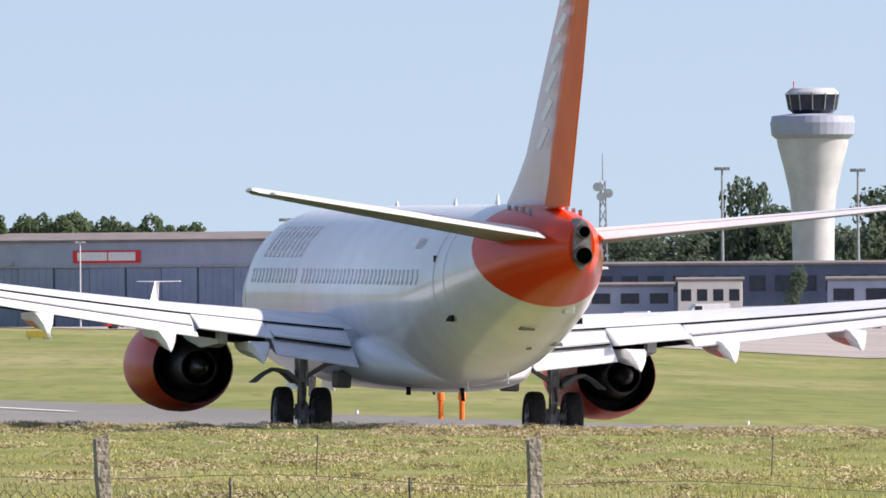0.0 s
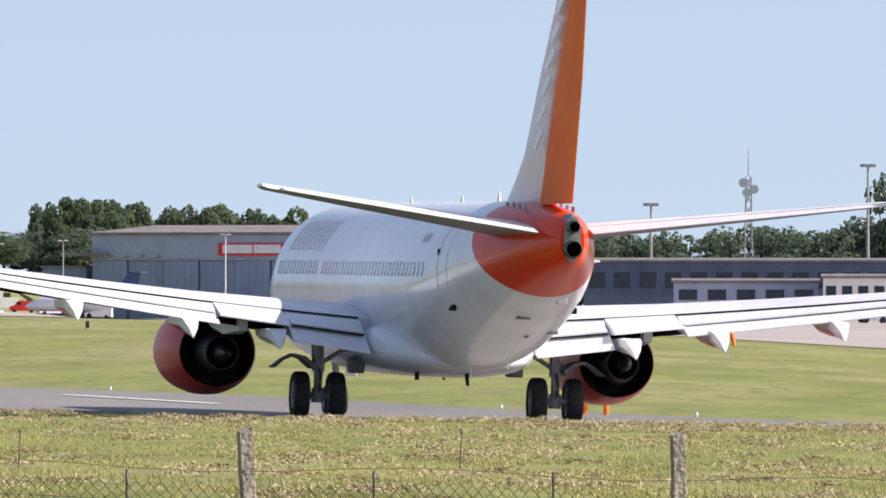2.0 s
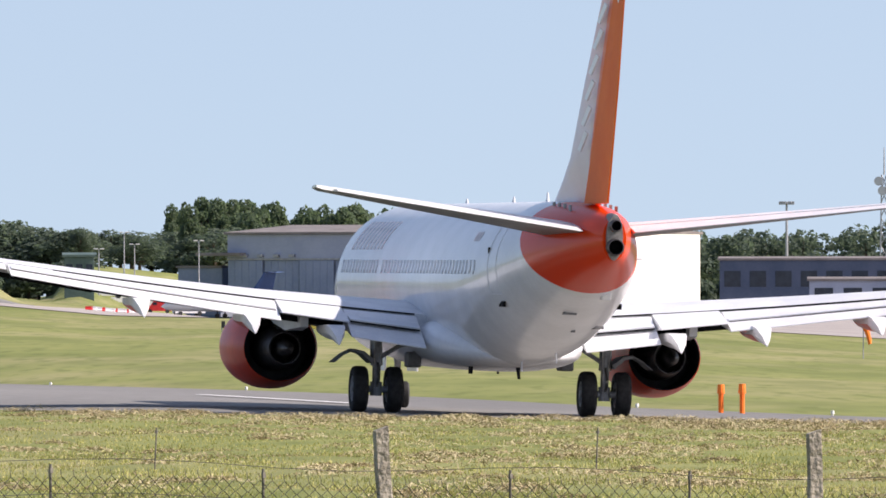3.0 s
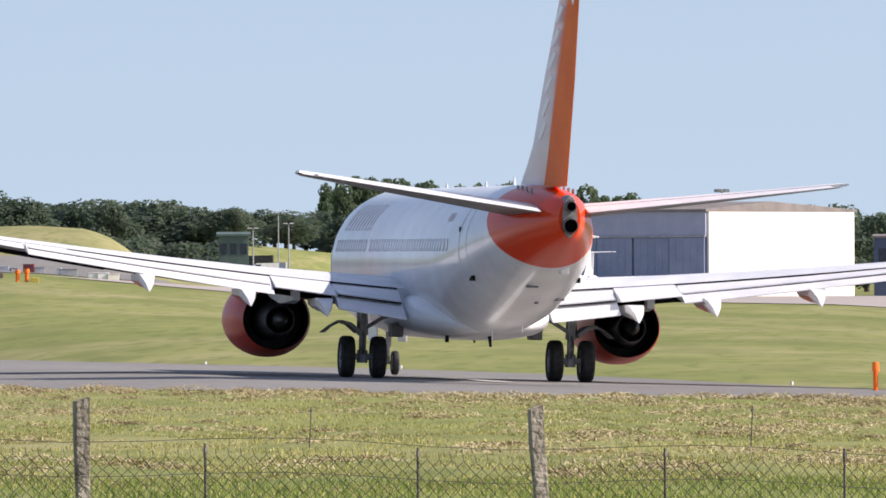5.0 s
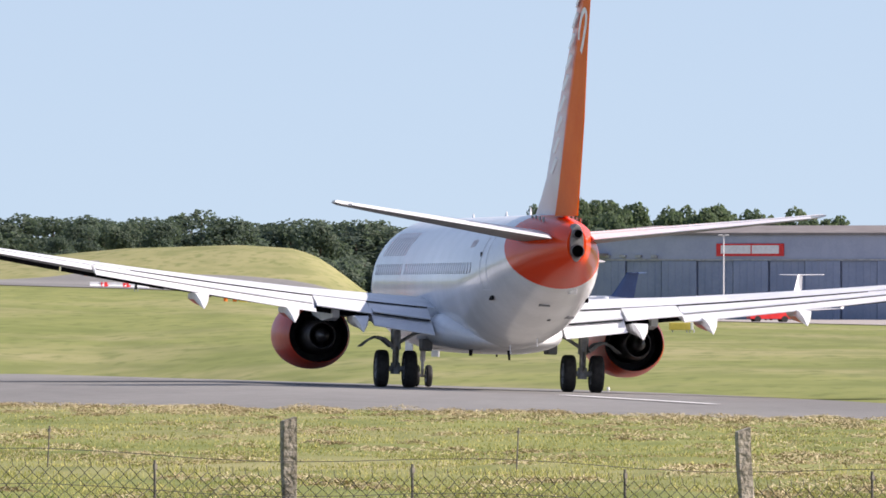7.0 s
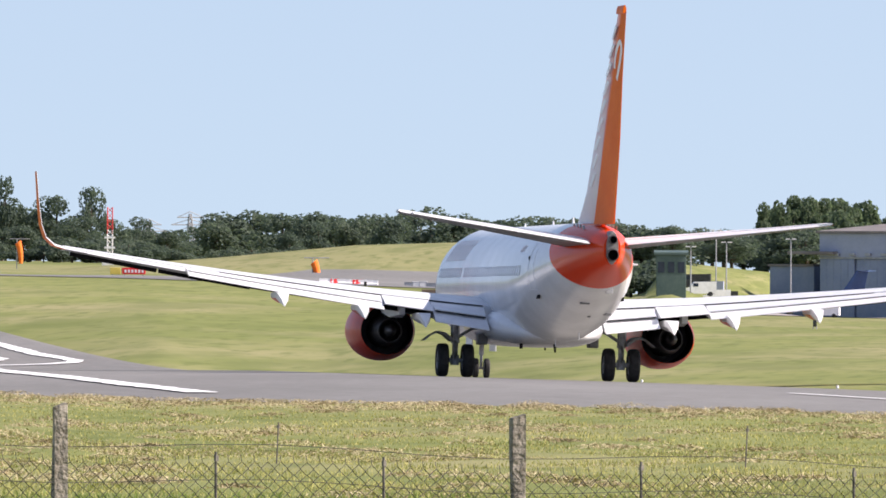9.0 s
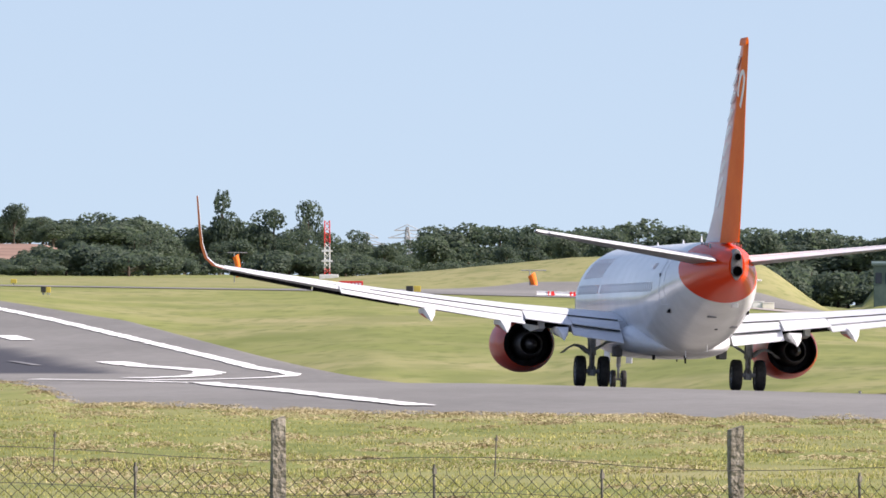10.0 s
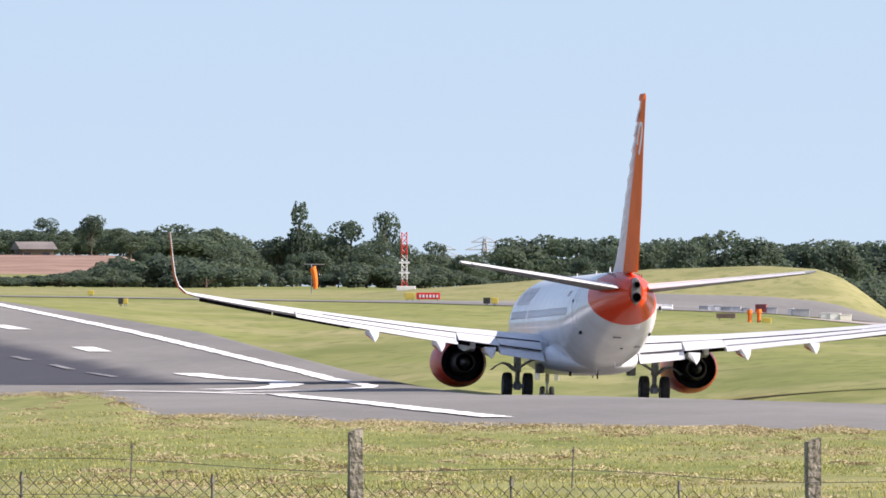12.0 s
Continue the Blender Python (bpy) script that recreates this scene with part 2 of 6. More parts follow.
def meadow(name, dark, light, straw, hay):
    """Mown grass: broad and fine patches of two greens, straw-coloured drifts across."""
    m = lerp_mat(name, dark, light, 0.06, 0.95, bump=0.4, bump_scale=1.2, fine=0.8, stretch=(0.5, 0.13, 1), spec=0.1)

    def drift(n, l, xyz):
        tc, mp, nz, mr = n.new("ShaderNodeTexCoord"), n.new("ShaderNodeMapping"), n.new("ShaderNodeTexNoise"), n.new("ShaderNodeMapRange")
        mp.inputs["Scale"].default_value = (0.07, 0.022, 1)
        l.new(tc.outputs["Object"], mp.inputs[0])
        l.new(mp.outputs[0], nz.inputs["Vector"])
        nz.inputs["Scale"].default_value, nz.inputs["Detail"].default_value = 1.0, 9
        mr.inputs["From Min"].default_value, mr.inputs["From Max"].default_value, mr.inputs["To Max"].default_value = 0.46, 0.72, hay
        l.new(nz.outputs["Fac"], mr.inputs["Value"])
        dry = n.new("ShaderNodeMapRange")          # uncut dry grass past the perimeter road
        dry.interpolation_type = "SMOOTHSTEP"
        dry.inputs["From Min"].default_value, dry.inputs["From Max"].default_value, dry.inputs["To Max"].default_value = 990, 1130, 0.55
        l.new(xyz["Y"], dry.inputs["Value"])
        lush = n.new("ShaderNodeMapRange")         # greener again towards the far woods
        lush.inputs["From Min"].default_value, lush.inputs["From Max"].default_value, lush.inputs["To Min"].default_value, lush.inputs["To Max"].default_value = 1420, 1600, 1.0, 0.0
        l.new(xyz["Y"], lush.inputs["Value"])
        hay_share = maths(n, l, "MULTIPLY", maths(n, l, "MULTIPLY", maths(n, l, "ADD", nz.outputs["Fac"], 0.5), dry.outputs[0]), lush.outputs[0])
        return maths(n, l, "MAXIMUM", hay_share, mr.outputs[0])

    def tufty(n, l, xyz):
        """Darker tufts and wheel-worn lines, long along the mowing."""
        out = None
        for sx, sy, lo, hi, amount in ((1.1, 0.12, 0.50, 0.68, 0.65), (0.22, 0.035, 0.50, 0.64, 0.48)):
            tc, mp, nz, mr = n.new("ShaderNodeTexCoord"), n.new("ShaderNodeMapping"), n.new("ShaderNodeTexNoise"), n.new("ShaderNodeMapRange")
            mp.inputs["Scale"].default_value, mp.inputs["Rotation"].default_value = (sx, sy, 1), (0, 0, 0.10)
            l.new(tc.outputs["Object"], mp.inputs[0])
            l.new(mp.outputs[0], nz.inputs["Vector"])
            nz.inputs["Scale"].default_value, nz.inputs["Detail"].default_value = 1.0, 5
            mr.inputs["From Min"].default_value, mr.inputs["From Max"].default_value, mr.inputs["To Max"].default_value = lo, hi, amount
            l.new(nz.outputs["Fac"], mr.inputs["Value"])
            out = mr.outputs[0] if out is None else maths(n, l, "MAXIMUM", out, mr.outputs[0])
        return out
    return blend_paint(blend_paint(m, straw, drift), (0.12, 0.15, 0.045), tufty)


def rubber(n, l, xyz):
    """Tyre rubber on the runway: a wedge that fades at its edges."""
    def ramp(v, lo, hi):
        r = n.new("ShaderNodeMapRange")
        r.interpolation_type = "SMOOTHSTEP"
        r.inputs["From Min"].default_value, r.inputs["From Max"].default_value = lo, hi
        l.new(v, r.inputs["Value"])
        return r.outputs[0]
    across = maths(n, l, "MULTIPLY_ADD", xyz["Y"], 34 / 174.4, (55.8 * 171 - 541 * 34) / 174.4)
    dist = maths(n, l, "MULTIPLY_ADD", xyz["X"], 171 / 174.4, across)
    nz, tc, mp = n.new("ShaderNodeTexNoise"), n.new("ShaderNodeTexCoord"), n.new("ShaderNodeMapping")
    mp.inputs["Scale"].default_value = (0.6, 0.05, 1)
    l.new(tc.outputs["Object"], mp.inputs[0])
    l.new(mp.outputs[0], nz.inputs["Vector"])
    nz.inputs["Scale"].default_value, nz.inputs["Detail"].default_value = 1.0, 6
    dist = maths(n, l, "MULTIPLY_ADD", nz.outputs["Fac"], 2.4, dist)
    k = maths(n, l, "MULTIPLY", ramp(dist, 1.6, -1.2), ramp(xyz["Y"], 536.5, 541.0))
    return maths(n, l, "MULTIPLY", k, ramp(nz.outputs["Fac"], -0.3, 0.40))


blend_paint(M["asphalt"], (0.040, 0.041, 0.052), rubber)
M["meadow"] = meadow("mown_meadow", (0.175, 0.20, 0.065), (0.24, 0.255, 0.092), (0.34, 0.305, 0.165), 0.75)


# ---- mesh helpers ----
def part(name, bm, material, parent=None, label="", smooth=False):
    """Links a bmesh as one mesh object, under a thing or a part of it."""
    if isinstance(bm, bpy.types.Mesh):
        me = bm
    else:
        bmesh.ops.recalc_face_normals(bm, faces=bm.faces)
        me = bpy.data.meshes.new(name)
        bm.to_mesh(me)
        bm.free()
        if smooth:
            me.shade_smooth()
            me.set_sharp_from_angle(angle=radians(38))
    if not me.materials:
        for k in (material if isinstance(material, (list, tuple)) else [material]):
            me.materials.append(M[k])
    ob = new(name, me)
    ob.parent = parent
    if label:
        ob["label"] = label
    return ob


def thing(name, at=None, label="", category="", group="", kind=""):
    ob = new(name)
    if at is not None:
        ob.matrix_world = at
    return tagged(ob, label, category, group, kind)


def box(bm, x0, x1, y0, y1, z0, z1, m=Matrix(), bevel=0.0):
    r = bmesh.ops.create_cube(bm, size=1)
    c = Matrix.Translation(((x0 + x1) / 2, (y0 + y1) / 2, (z0 + z1) / 2)) @ Matrix.Diagonal((x1 - x0, y1 - y0, z1 - z0, 1))
    bmesh.ops.transform(bm, matrix=m @ c, verts=r["verts"])
    if bevel:
        es = list({e for v in r["verts"] for e in v.link_edges})
        bmesh.ops.bevel(bm, geom=es, offset=bevel, segments=2, affect="EDGES", profile=0.5)
    return bm


def rod(bm, a, b, r0, r1=None, seg=8):
    a, b = Vector(a), Vector(b)
    d = b - a
    m = Matrix.Translation((a + b) / 2) @ d.to_track_quat("Z", "Y").to_matrix().to_4x4()
    bmesh.ops.create_cone(bm, cap_ends=True, segments=seg, radius1=r0, radius2=r0 if r1 is None else r1, depth=d.length, matrix=m)
    return bm


def loft(bm, rings, cap0=True, cap1=True, closed=True):
    """Skins a row of rings of points, all of one count."""
    rows = [[bm.verts.new(p) for p in ring] for ring in rings]
    n = len(rows[0])
    for a, b in zip(rows, rows[1:]):
        for i in range(n if closed else n - 1):
            j = (i + 1) % n
            bm.faces.new((a[i], a[j], b[j], b[i]))
    if cap0:
        bm.faces.new(rows[0][::-1])
    if cap1:
        bm.faces.new(rows[-1])
    return rows


def lathe(bm, profile, seg=28, m=Matrix(), sx=1.0, flat=0.0, capped=True):
    """Turns a profile of (along y, radius) round the y axis; flat squashes its underside."""
    rings = []
    for y, r in profile:
        ring = []
        for i in range(seg):
            a = 2 * math.pi * i / seg
            z = r * math.sin(a)
            if z < 0:
                z *= 1 - flat
            ring.append(m @ Vector((r * math.cos(a) * sx, y, z)))
        rings.append(ring)
    loft(bm, rings, capped and profile[0][1] > 1e-4, capped and profile[-1][1] > 1e-4)
    return bm
# ---- ground ----
RW_Y = [r[2] for r in ROLL]
RW_X = [r[1] for r in ROLL]


def smooth(e0, e1, v):
    k = np.clip((v - e0) / (e1 - e0), 0, 1)
    return k * k * (3 - 2 * k)


def polar(pan, d):
    """The point at that bearing (degrees to the left of +y) and distance from the tripod."""
    a = radians(pan)
    return -d * math.sin(a), d * math.cos(a)


def bearing(x, y):
    return np.degrees(np.arctan2(-np.asarray(x, float), np.asarray(y, float))), np.hypot(x, y)


def way_x(y):
    """x of the aircraft's line at y."""
    y = np.asarray(y, float)
    return np.where(y < RW_Y[0], RW_X[0] - (y - RW_Y[0]) * 0.165, np.where(y > RW_Y[-1], RW_X[-1] - (y - RW_Y[-1]) * 0.165, np.interp(y, RW_Y, RW_X)))


def paved_z(x, y):
    """The pavement: humped along the aircraft's line, falling to its right, with the runway climbing away to its left."""
    u = np.clip(y, 240, 585) / 100 - 2.8
    off = way_x(y) - x
    base = EYE - 3.206 + 0.6182 * u - 0.2849 * u * u + 0.0270 * np.clip(off, -14, 9)
    d = np.hypot(x, y)
    climb = EYE - 3.05 + 0.0152 * np.maximum(d - 530, -6)
    k = smooth(3.6, 8.5, off) * smooth(455, 530, d)
    return base * (1 - k) + climb * k


def near_edge(pan):
    """Distance of the pavement's near edge."""
    return np.interp(pan, [-8, 0, 2.2, 4.9, 6.2, 6.42, 6.9, 9, 20], [262, 283, 312, 326, 352, 452, 492, 560, 700])


def far_edge(pan):
    """Distance at which the pavement ends in the meadow."""
    return np.interp(pan, [-8, -3, 0.3, 2.2, 4.1, 4.5, 4.83, 5.28, 5.67, 6.11, 6.85, 9], [300, 322, 366, 446, 566, 556, 541, 590, 645, 692, 790, 1000])


def ground_z(x, y):
    """Height of the ground sheet."""
    x, y = np.asarray(x, float), np.asarray(y, float)
    pan, d = bearing(x, y)
    pan = np.where(y < 0, np.where(x > 0, -20, 30), pan)
    dn, df = near_edge(pan), far_edge(pan)
    crest = EYE + dn * np.tan(np.radians(np.interp(pan, [-8, 0, 2.2, 4.9, 6.2, 6.42, 6.9, 9], [-0.66, -0.553, -0.513, -0.468, -0.440, -0.36, -0.318, -0.2])))
    a = np.radians(pan)
    flush = paved_z(-dn * np.sin(a), dn * np.cos(a)) + 0.02
    crest = crest + (flush - crest) * smooth(0.8, 2.6, pan)
    edge_z = 0
    for o in (-0.4, -0.2, 0.0, 0.2, 0.4):
        e = far_edge(pan + o)
        edge_z = edge_z + (paved_z(-e * np.sin(a), e * np.cos(a)) - 0.05) / 5
    z9 = EYE + np.interp(pan, [-8, -2, 0, 2.5, 3.5, 5, 6.5, 9], [-4.2, -4.2, -2.3, -1.45, 0.0, 0.75, 1.15, 1.6])
    z20 = EYE + 2000 * np.tan(np.radians(np.interp(pan, [-8, 0, 2, 3, 4, 5, 8], [-0.09, -0.106, -0.106, 0.0, 0.10, 0.125, 0.14])))
    near = np.interp(d, [0, 72, 127], [0, 0, -0.05])
    lin = np.clip((d - 127) / (dn - 127), 0, 1)
    near = near + (crest + 0.05) * np.where(d > 127, lin, 0)
    out = np.where(d <= dn, near, paved_z(x, y) - 0.06)
    drop = np.clip((d - dn) / 5.0, 0, 1)
    out = np.where((d > dn) & (d < dn + 5), crest * (1 - drop) + np.minimum(crest, paved_z(x, y) - 0.06) * drop, out)
    t9 = np.clip((d - df) / np.maximum(900 - df, 60), 0, 1)
    out = np.where(d > df, edge_z + (np.where(df < 860, z9, edge_z + 0.5) - edge_z) * t9 ** 0.92, out)
    t20 = np.clip((d - 900) / 1100, 0, 1)
    out = np.where(d > 900, out + (z20 - z9) * t20, out)
    mound = np.interp(pan, [2.88, 2.97, 3.08, 3.18, 3.28, 3.5, 4.0, 4.6, 5.3], [0, 1.1, 2.7, 3.9, 4.3, 4.15, 3.1, 1.5, 0]) * np.exp(-((d - 1240) / 95.0) ** 2)
    bank = 4.3 * smooth(1730, 1890, d) * smooth(5.98, 6.32, pan)
    start = np.interp(pan, [2.12, 2.6], [1960, 1560])          # grass bank beside the hangar
    slope = 6.2 * smooth(start, 2040, d) * smooth(1.9, 2.02, pan) * (1 - smooth(2.62, 2.78, pan))
    return out + mound + bank + slope


def add_ground():
    pans = np.concatenate([np.arange(-180, -10, 10), np.arange(-10, -3.5, 1.0), np.arange(-3.5, 10, 0.06), np.arange(10, 20, 1.0), np.arange(20, 180.1, 10)])
    ds = np.concatenate([[0.002, 10, 30, 50, 65], np.arange(72, 270, 4), np.arange(270, 860, 2.5), np.arange(860, 1500, 10), np.arange(1500, 2400, 60), [2600, 3000, 3600, 4600]])
    pa, dd = np.meshgrid(np.radians(pans), ds, indexing="ij")
    x, y = -dd * np.sin(pa), dd * np.cos(pa)
    z = ground_z(x, y)
    rough = 0.035 * np.sin(x * 1.7 + 2 * np.sin(y * 0.31)) * np.sin(y * 0.9 + np.sin(x * 0.8))
    z = z + np.where((dd < near_edge(np.degrees(pa)) - 1) & (dd > 60), rough, 0)
    n, m = x.shape
    me = bpy.data.meshes.new("ground")
    co = np.stack([x, y, z], -1).reshape(-1, 3)
    i, j = np.meshgrid(np.arange(n - 1), np.arange(m - 1), indexing="ij")
    q = np.stack([i * m + j, (i + 1) * m + j, (i + 1) * m + j + 1, i * m + j + 1], -1).reshape(-1, 4)[:, ::-1]
    me.from_pydata(co.tolist(), [], q.tolist())
    me.shade_smooth()
    tagged(part("ground", me, "meadow"), "mown green and straw-coloured airfield grass", "ground", kind="structure")


def strip(name, us, vs, point, lift, material, label, category="pavement"):
    """A thin sheet laid on the pavement: point(u, v) gives x, y."""
    me = bpy.data.meshes.new(name)
    pts = np.array([[point(u, v) for v in vs] for u in us])
    z = paved_z(pts[..., 0], pts[..., 1]) + lift
    n, m = z.shape
    co = np.concatenate([pts, z[..., None]], -1).reshape(-1, 3)
    i, j = np.meshgrid(np.arange(n - 1), np.arange(m - 1), indexing="ij")
    q = np.stack([i * m + j, (i + 1) * m + j, (i + 1) * m + j + 1, i * m + j + 1], -1).reshape(-1, 4)
    me.from_pydata(co.tolist(), [], q.tolist())
    me.shade_smooth()
    ob = tagged(part(name, me, material), label, category, kind="structure")
    if me.polygons[0].normal.z < 0:
        me.flip_normals()
    return ob


def painted(label, x0, y0, x1, y1, width, paint="paint_line"):
    """A painted line on the pavement between two points."""
    length = math.hypot(x1 - x0, y1 - y0)
    dx, dy = (x1 - x0) / length, (y1 - y0) / length
    return strip("painted_line", np.linspace(0, length, max(4, int(length / 2.5))), np.linspace(-width / 2, width / 2, 3),
                 lambda u, v: (x0 + dx * u + dy * v, y0 + dy * u - dx * v), 0.035, paint, label, "road marking")


def painted_bend(label, way, width, seed):
    """A painted line that bends smoothly through its points, its edges a little ragged with wear."""
    rng = random.Random(seed)
    pts = []
    ends = [way[0]] + way + [way[-1]]
    for p0, p1, p2, p3 in zip(ends, ends[1:], ends[2:], ends[3:]):
        n = max(4, int(math.dist(p1, p2) / 1.2))
        for i in range(n):
            t = i / n
            pts.append([0.5 * (2 * b + (c - a) * t + (2 * a - 5 * b + 4 * c - d) * t * t + (3 * b - a - 3 * c + d) * t ** 3) for a, b, c, d in zip(p0, p1, p2, p3)])
    pts.append(list(way[-1]))
    p = np.array(pts)
    tan = np.gradient(p, axis=0)
    tan /= np.linalg.norm(tan, axis=1)[:, None]
    wear = [width * rng.uniform(0.72, 1.12) for _ in pts]
    return strip("painted_line", range(len(pts)), (-0.5, 0.0, 0.5), lambda u, v: (p[u, 0] + tan[u, 1] * v * wear[u], p[u, 1] - tan[u, 0] * v * wear[u]), 0.035, "paint_line", label, "road marking")


def add_paving():
    def pt(pan, k):
        return polar(pan, near_edge(pan) + 0.4 + (far_edge(pan) - near_edge(pan) - 0.4) * k)
    strip("runway", np.arange(-7, 9.01, 0.035), np.linspace(0, 1, 150), pt, 0.0, "asphalt", "grey weathered asphalt runway and turning area")


    painted_bend("worn white edge stripe of the runway, hooked at its end", [(-118, 900), (-98, 798), (-78.9, 699), (-72.2, 663.5), (-60.8, 600.4), (-54.3, 564.4), (-51.9, 550.6), (-50.2, 543), (-48.9, 535.8), (-49.4, 530.8), (-51.2, 527.2), (-53.9, 525.2)], 0.85, 3)
    for x0, y0, x1, y1 in ((-68.7, 613.5, -70.9, 625.5), (-79.9, 676.5, -82.9, 690.5), (-91.5, 735, -94, 748)):
        painted("worn white centre dash of the runway", x0, y0, x1, y1, 1.1)
    painted_bend("broad white guide stripe bending round on the runway", [(-59.2, 562.4), (-57.1, 554.0), (-55.3, 549.5), (-53.7, 545), (-52.8, 540.4), (-52.6, 535.5), (-53.2, 531.6), (-54.8, 529.2)], 1.35, 5)
    for x0, y0, x1, y1 in ((-63.6, 563.4, -61.5, 554.6), (-71.2, 600.3, -69.6, 592.4), (-67.2, 581.1, -65.1, 570.3)):
        painted("worn pale scuff on the runway", x0, y0, x1, y1, 0.40, "faded_line")
    painted_bend("long white taxi guide line", [(-28.0, 343.5), (-31.9, 366.1), (-36.5, 395.6), (-42.5, 436.4), (-49.0, 497.0), (-50.6, 515.5), (-53.6, 522.8), (-58.5, 526.5)], 1.05, 7)
    painted("short white stand line on the asphalt", -8.75, 349, -13.6, 371, 0.40)

add_ground()
add_paving()
# ---- the airliner: x to its right, y forward, z up, origin on the ground between the main wheels ----
BODY = [(19.6, 2.50, 2.60, 0.05), (19.35, 2.12, 3.0, 0.45), (18.6, 1.75, 3.5, 0.90), (17.4, 1.48, 4.05, 1.32), (16.0, 1.33, 4.75, 1.65), (14.4, 1.26, 5.15, 1.83), (12.8, 1.25, 5.25, 1.88),
        (8.0, 1.25, 5.25, 1.88), (3.0, 1.25, 5.25, 1.88), (-2.0, 1.25, 5.25, 1.88), (-5.5, 1.26, 5.25, 1.88), (-7.5, 1.44, 5.25, 1.86), (-9.5, 1.80, 5.25, 1.77), (-11.5, 2.24, 5.24, 1.60),
        (-13.5, 2.70, 5.21, 1.34), (-15.3, 3.12, 5.13, 1.02), (-16.8, 3.47, 5.02, 0.68), (-17.8, 3.70, 4.90, 0.40), (-18.15, 3.82, 4.82, 0.28)]


def body_at(y):
    ys = [-b[0] for b in BODY]
    return [float(np.interp(-y, ys, [b[k] for b in BODY])) for k in (1, 2, 3)]


def body_ring(y, n=40, grow=0.0):
    lo, hi, w = body_at(y)
    c, h = (lo + hi) / 2, (hi - lo) / 2
    return [Vector(((w + grow) * math.cos(2 * math.pi * i / n), y, c + (h + grow) * math.sin(2 * math.pi * i / n))) for i in range(n)]


def body_x(y, z):
    lo, hi, w = body_at(y)
    return w * math.sqrt(max(0.0, 1 - ((z - (lo + hi) / 2) / ((hi - lo) / 2)) ** 2))


def foil(x, le, te, z, t, cut=1.0, start=0.0, droop=0.0, n=10):
    """One aerofoil section in the yz plane, from a start to a cut fraction of its chord."""
    c = le - te
    up, dn = [], []
    for i in range(n + 1):
        f = start + (cut - start) * (1 - math.cos(math.pi * i / n)) / 2
        th = t * c * 5 * (0.2969 * math.sqrt(f) - 0.126 * f - 0.3516 * f * f + 0.2843 * f ** 3 - 0.1015 * f ** 4) + 0.006
        cam_z = 0.02 * c * (1 - (2 * f - 0.8) ** 2) - droop * (f - start) * c
        up.append(Vector((x, le - f * c, z + cam_z + th)))
        dn.append(Vector((x, le - f * c, z + cam_z - th * 0.85)))
    return up[::-1] + dn


def wing_z(x):
    k = abs(x) - 1.88
    return 2.10 + 0.098 * k + 0.0017 * k * k


def wing_le(x):
    return 5.8 - 0.52 * (abs(x) - 1.88)


def wing_te(x):
    x = abs(x)
    return -2.25 + 0.02 * (x - 1.88) if x < 5.75 else -2.17 - 0.138 * (x - 5.75)


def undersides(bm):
    """Gives the faces that look down the second material, a grey darkened for their shade."""
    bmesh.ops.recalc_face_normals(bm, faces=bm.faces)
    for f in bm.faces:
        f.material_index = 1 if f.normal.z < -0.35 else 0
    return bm


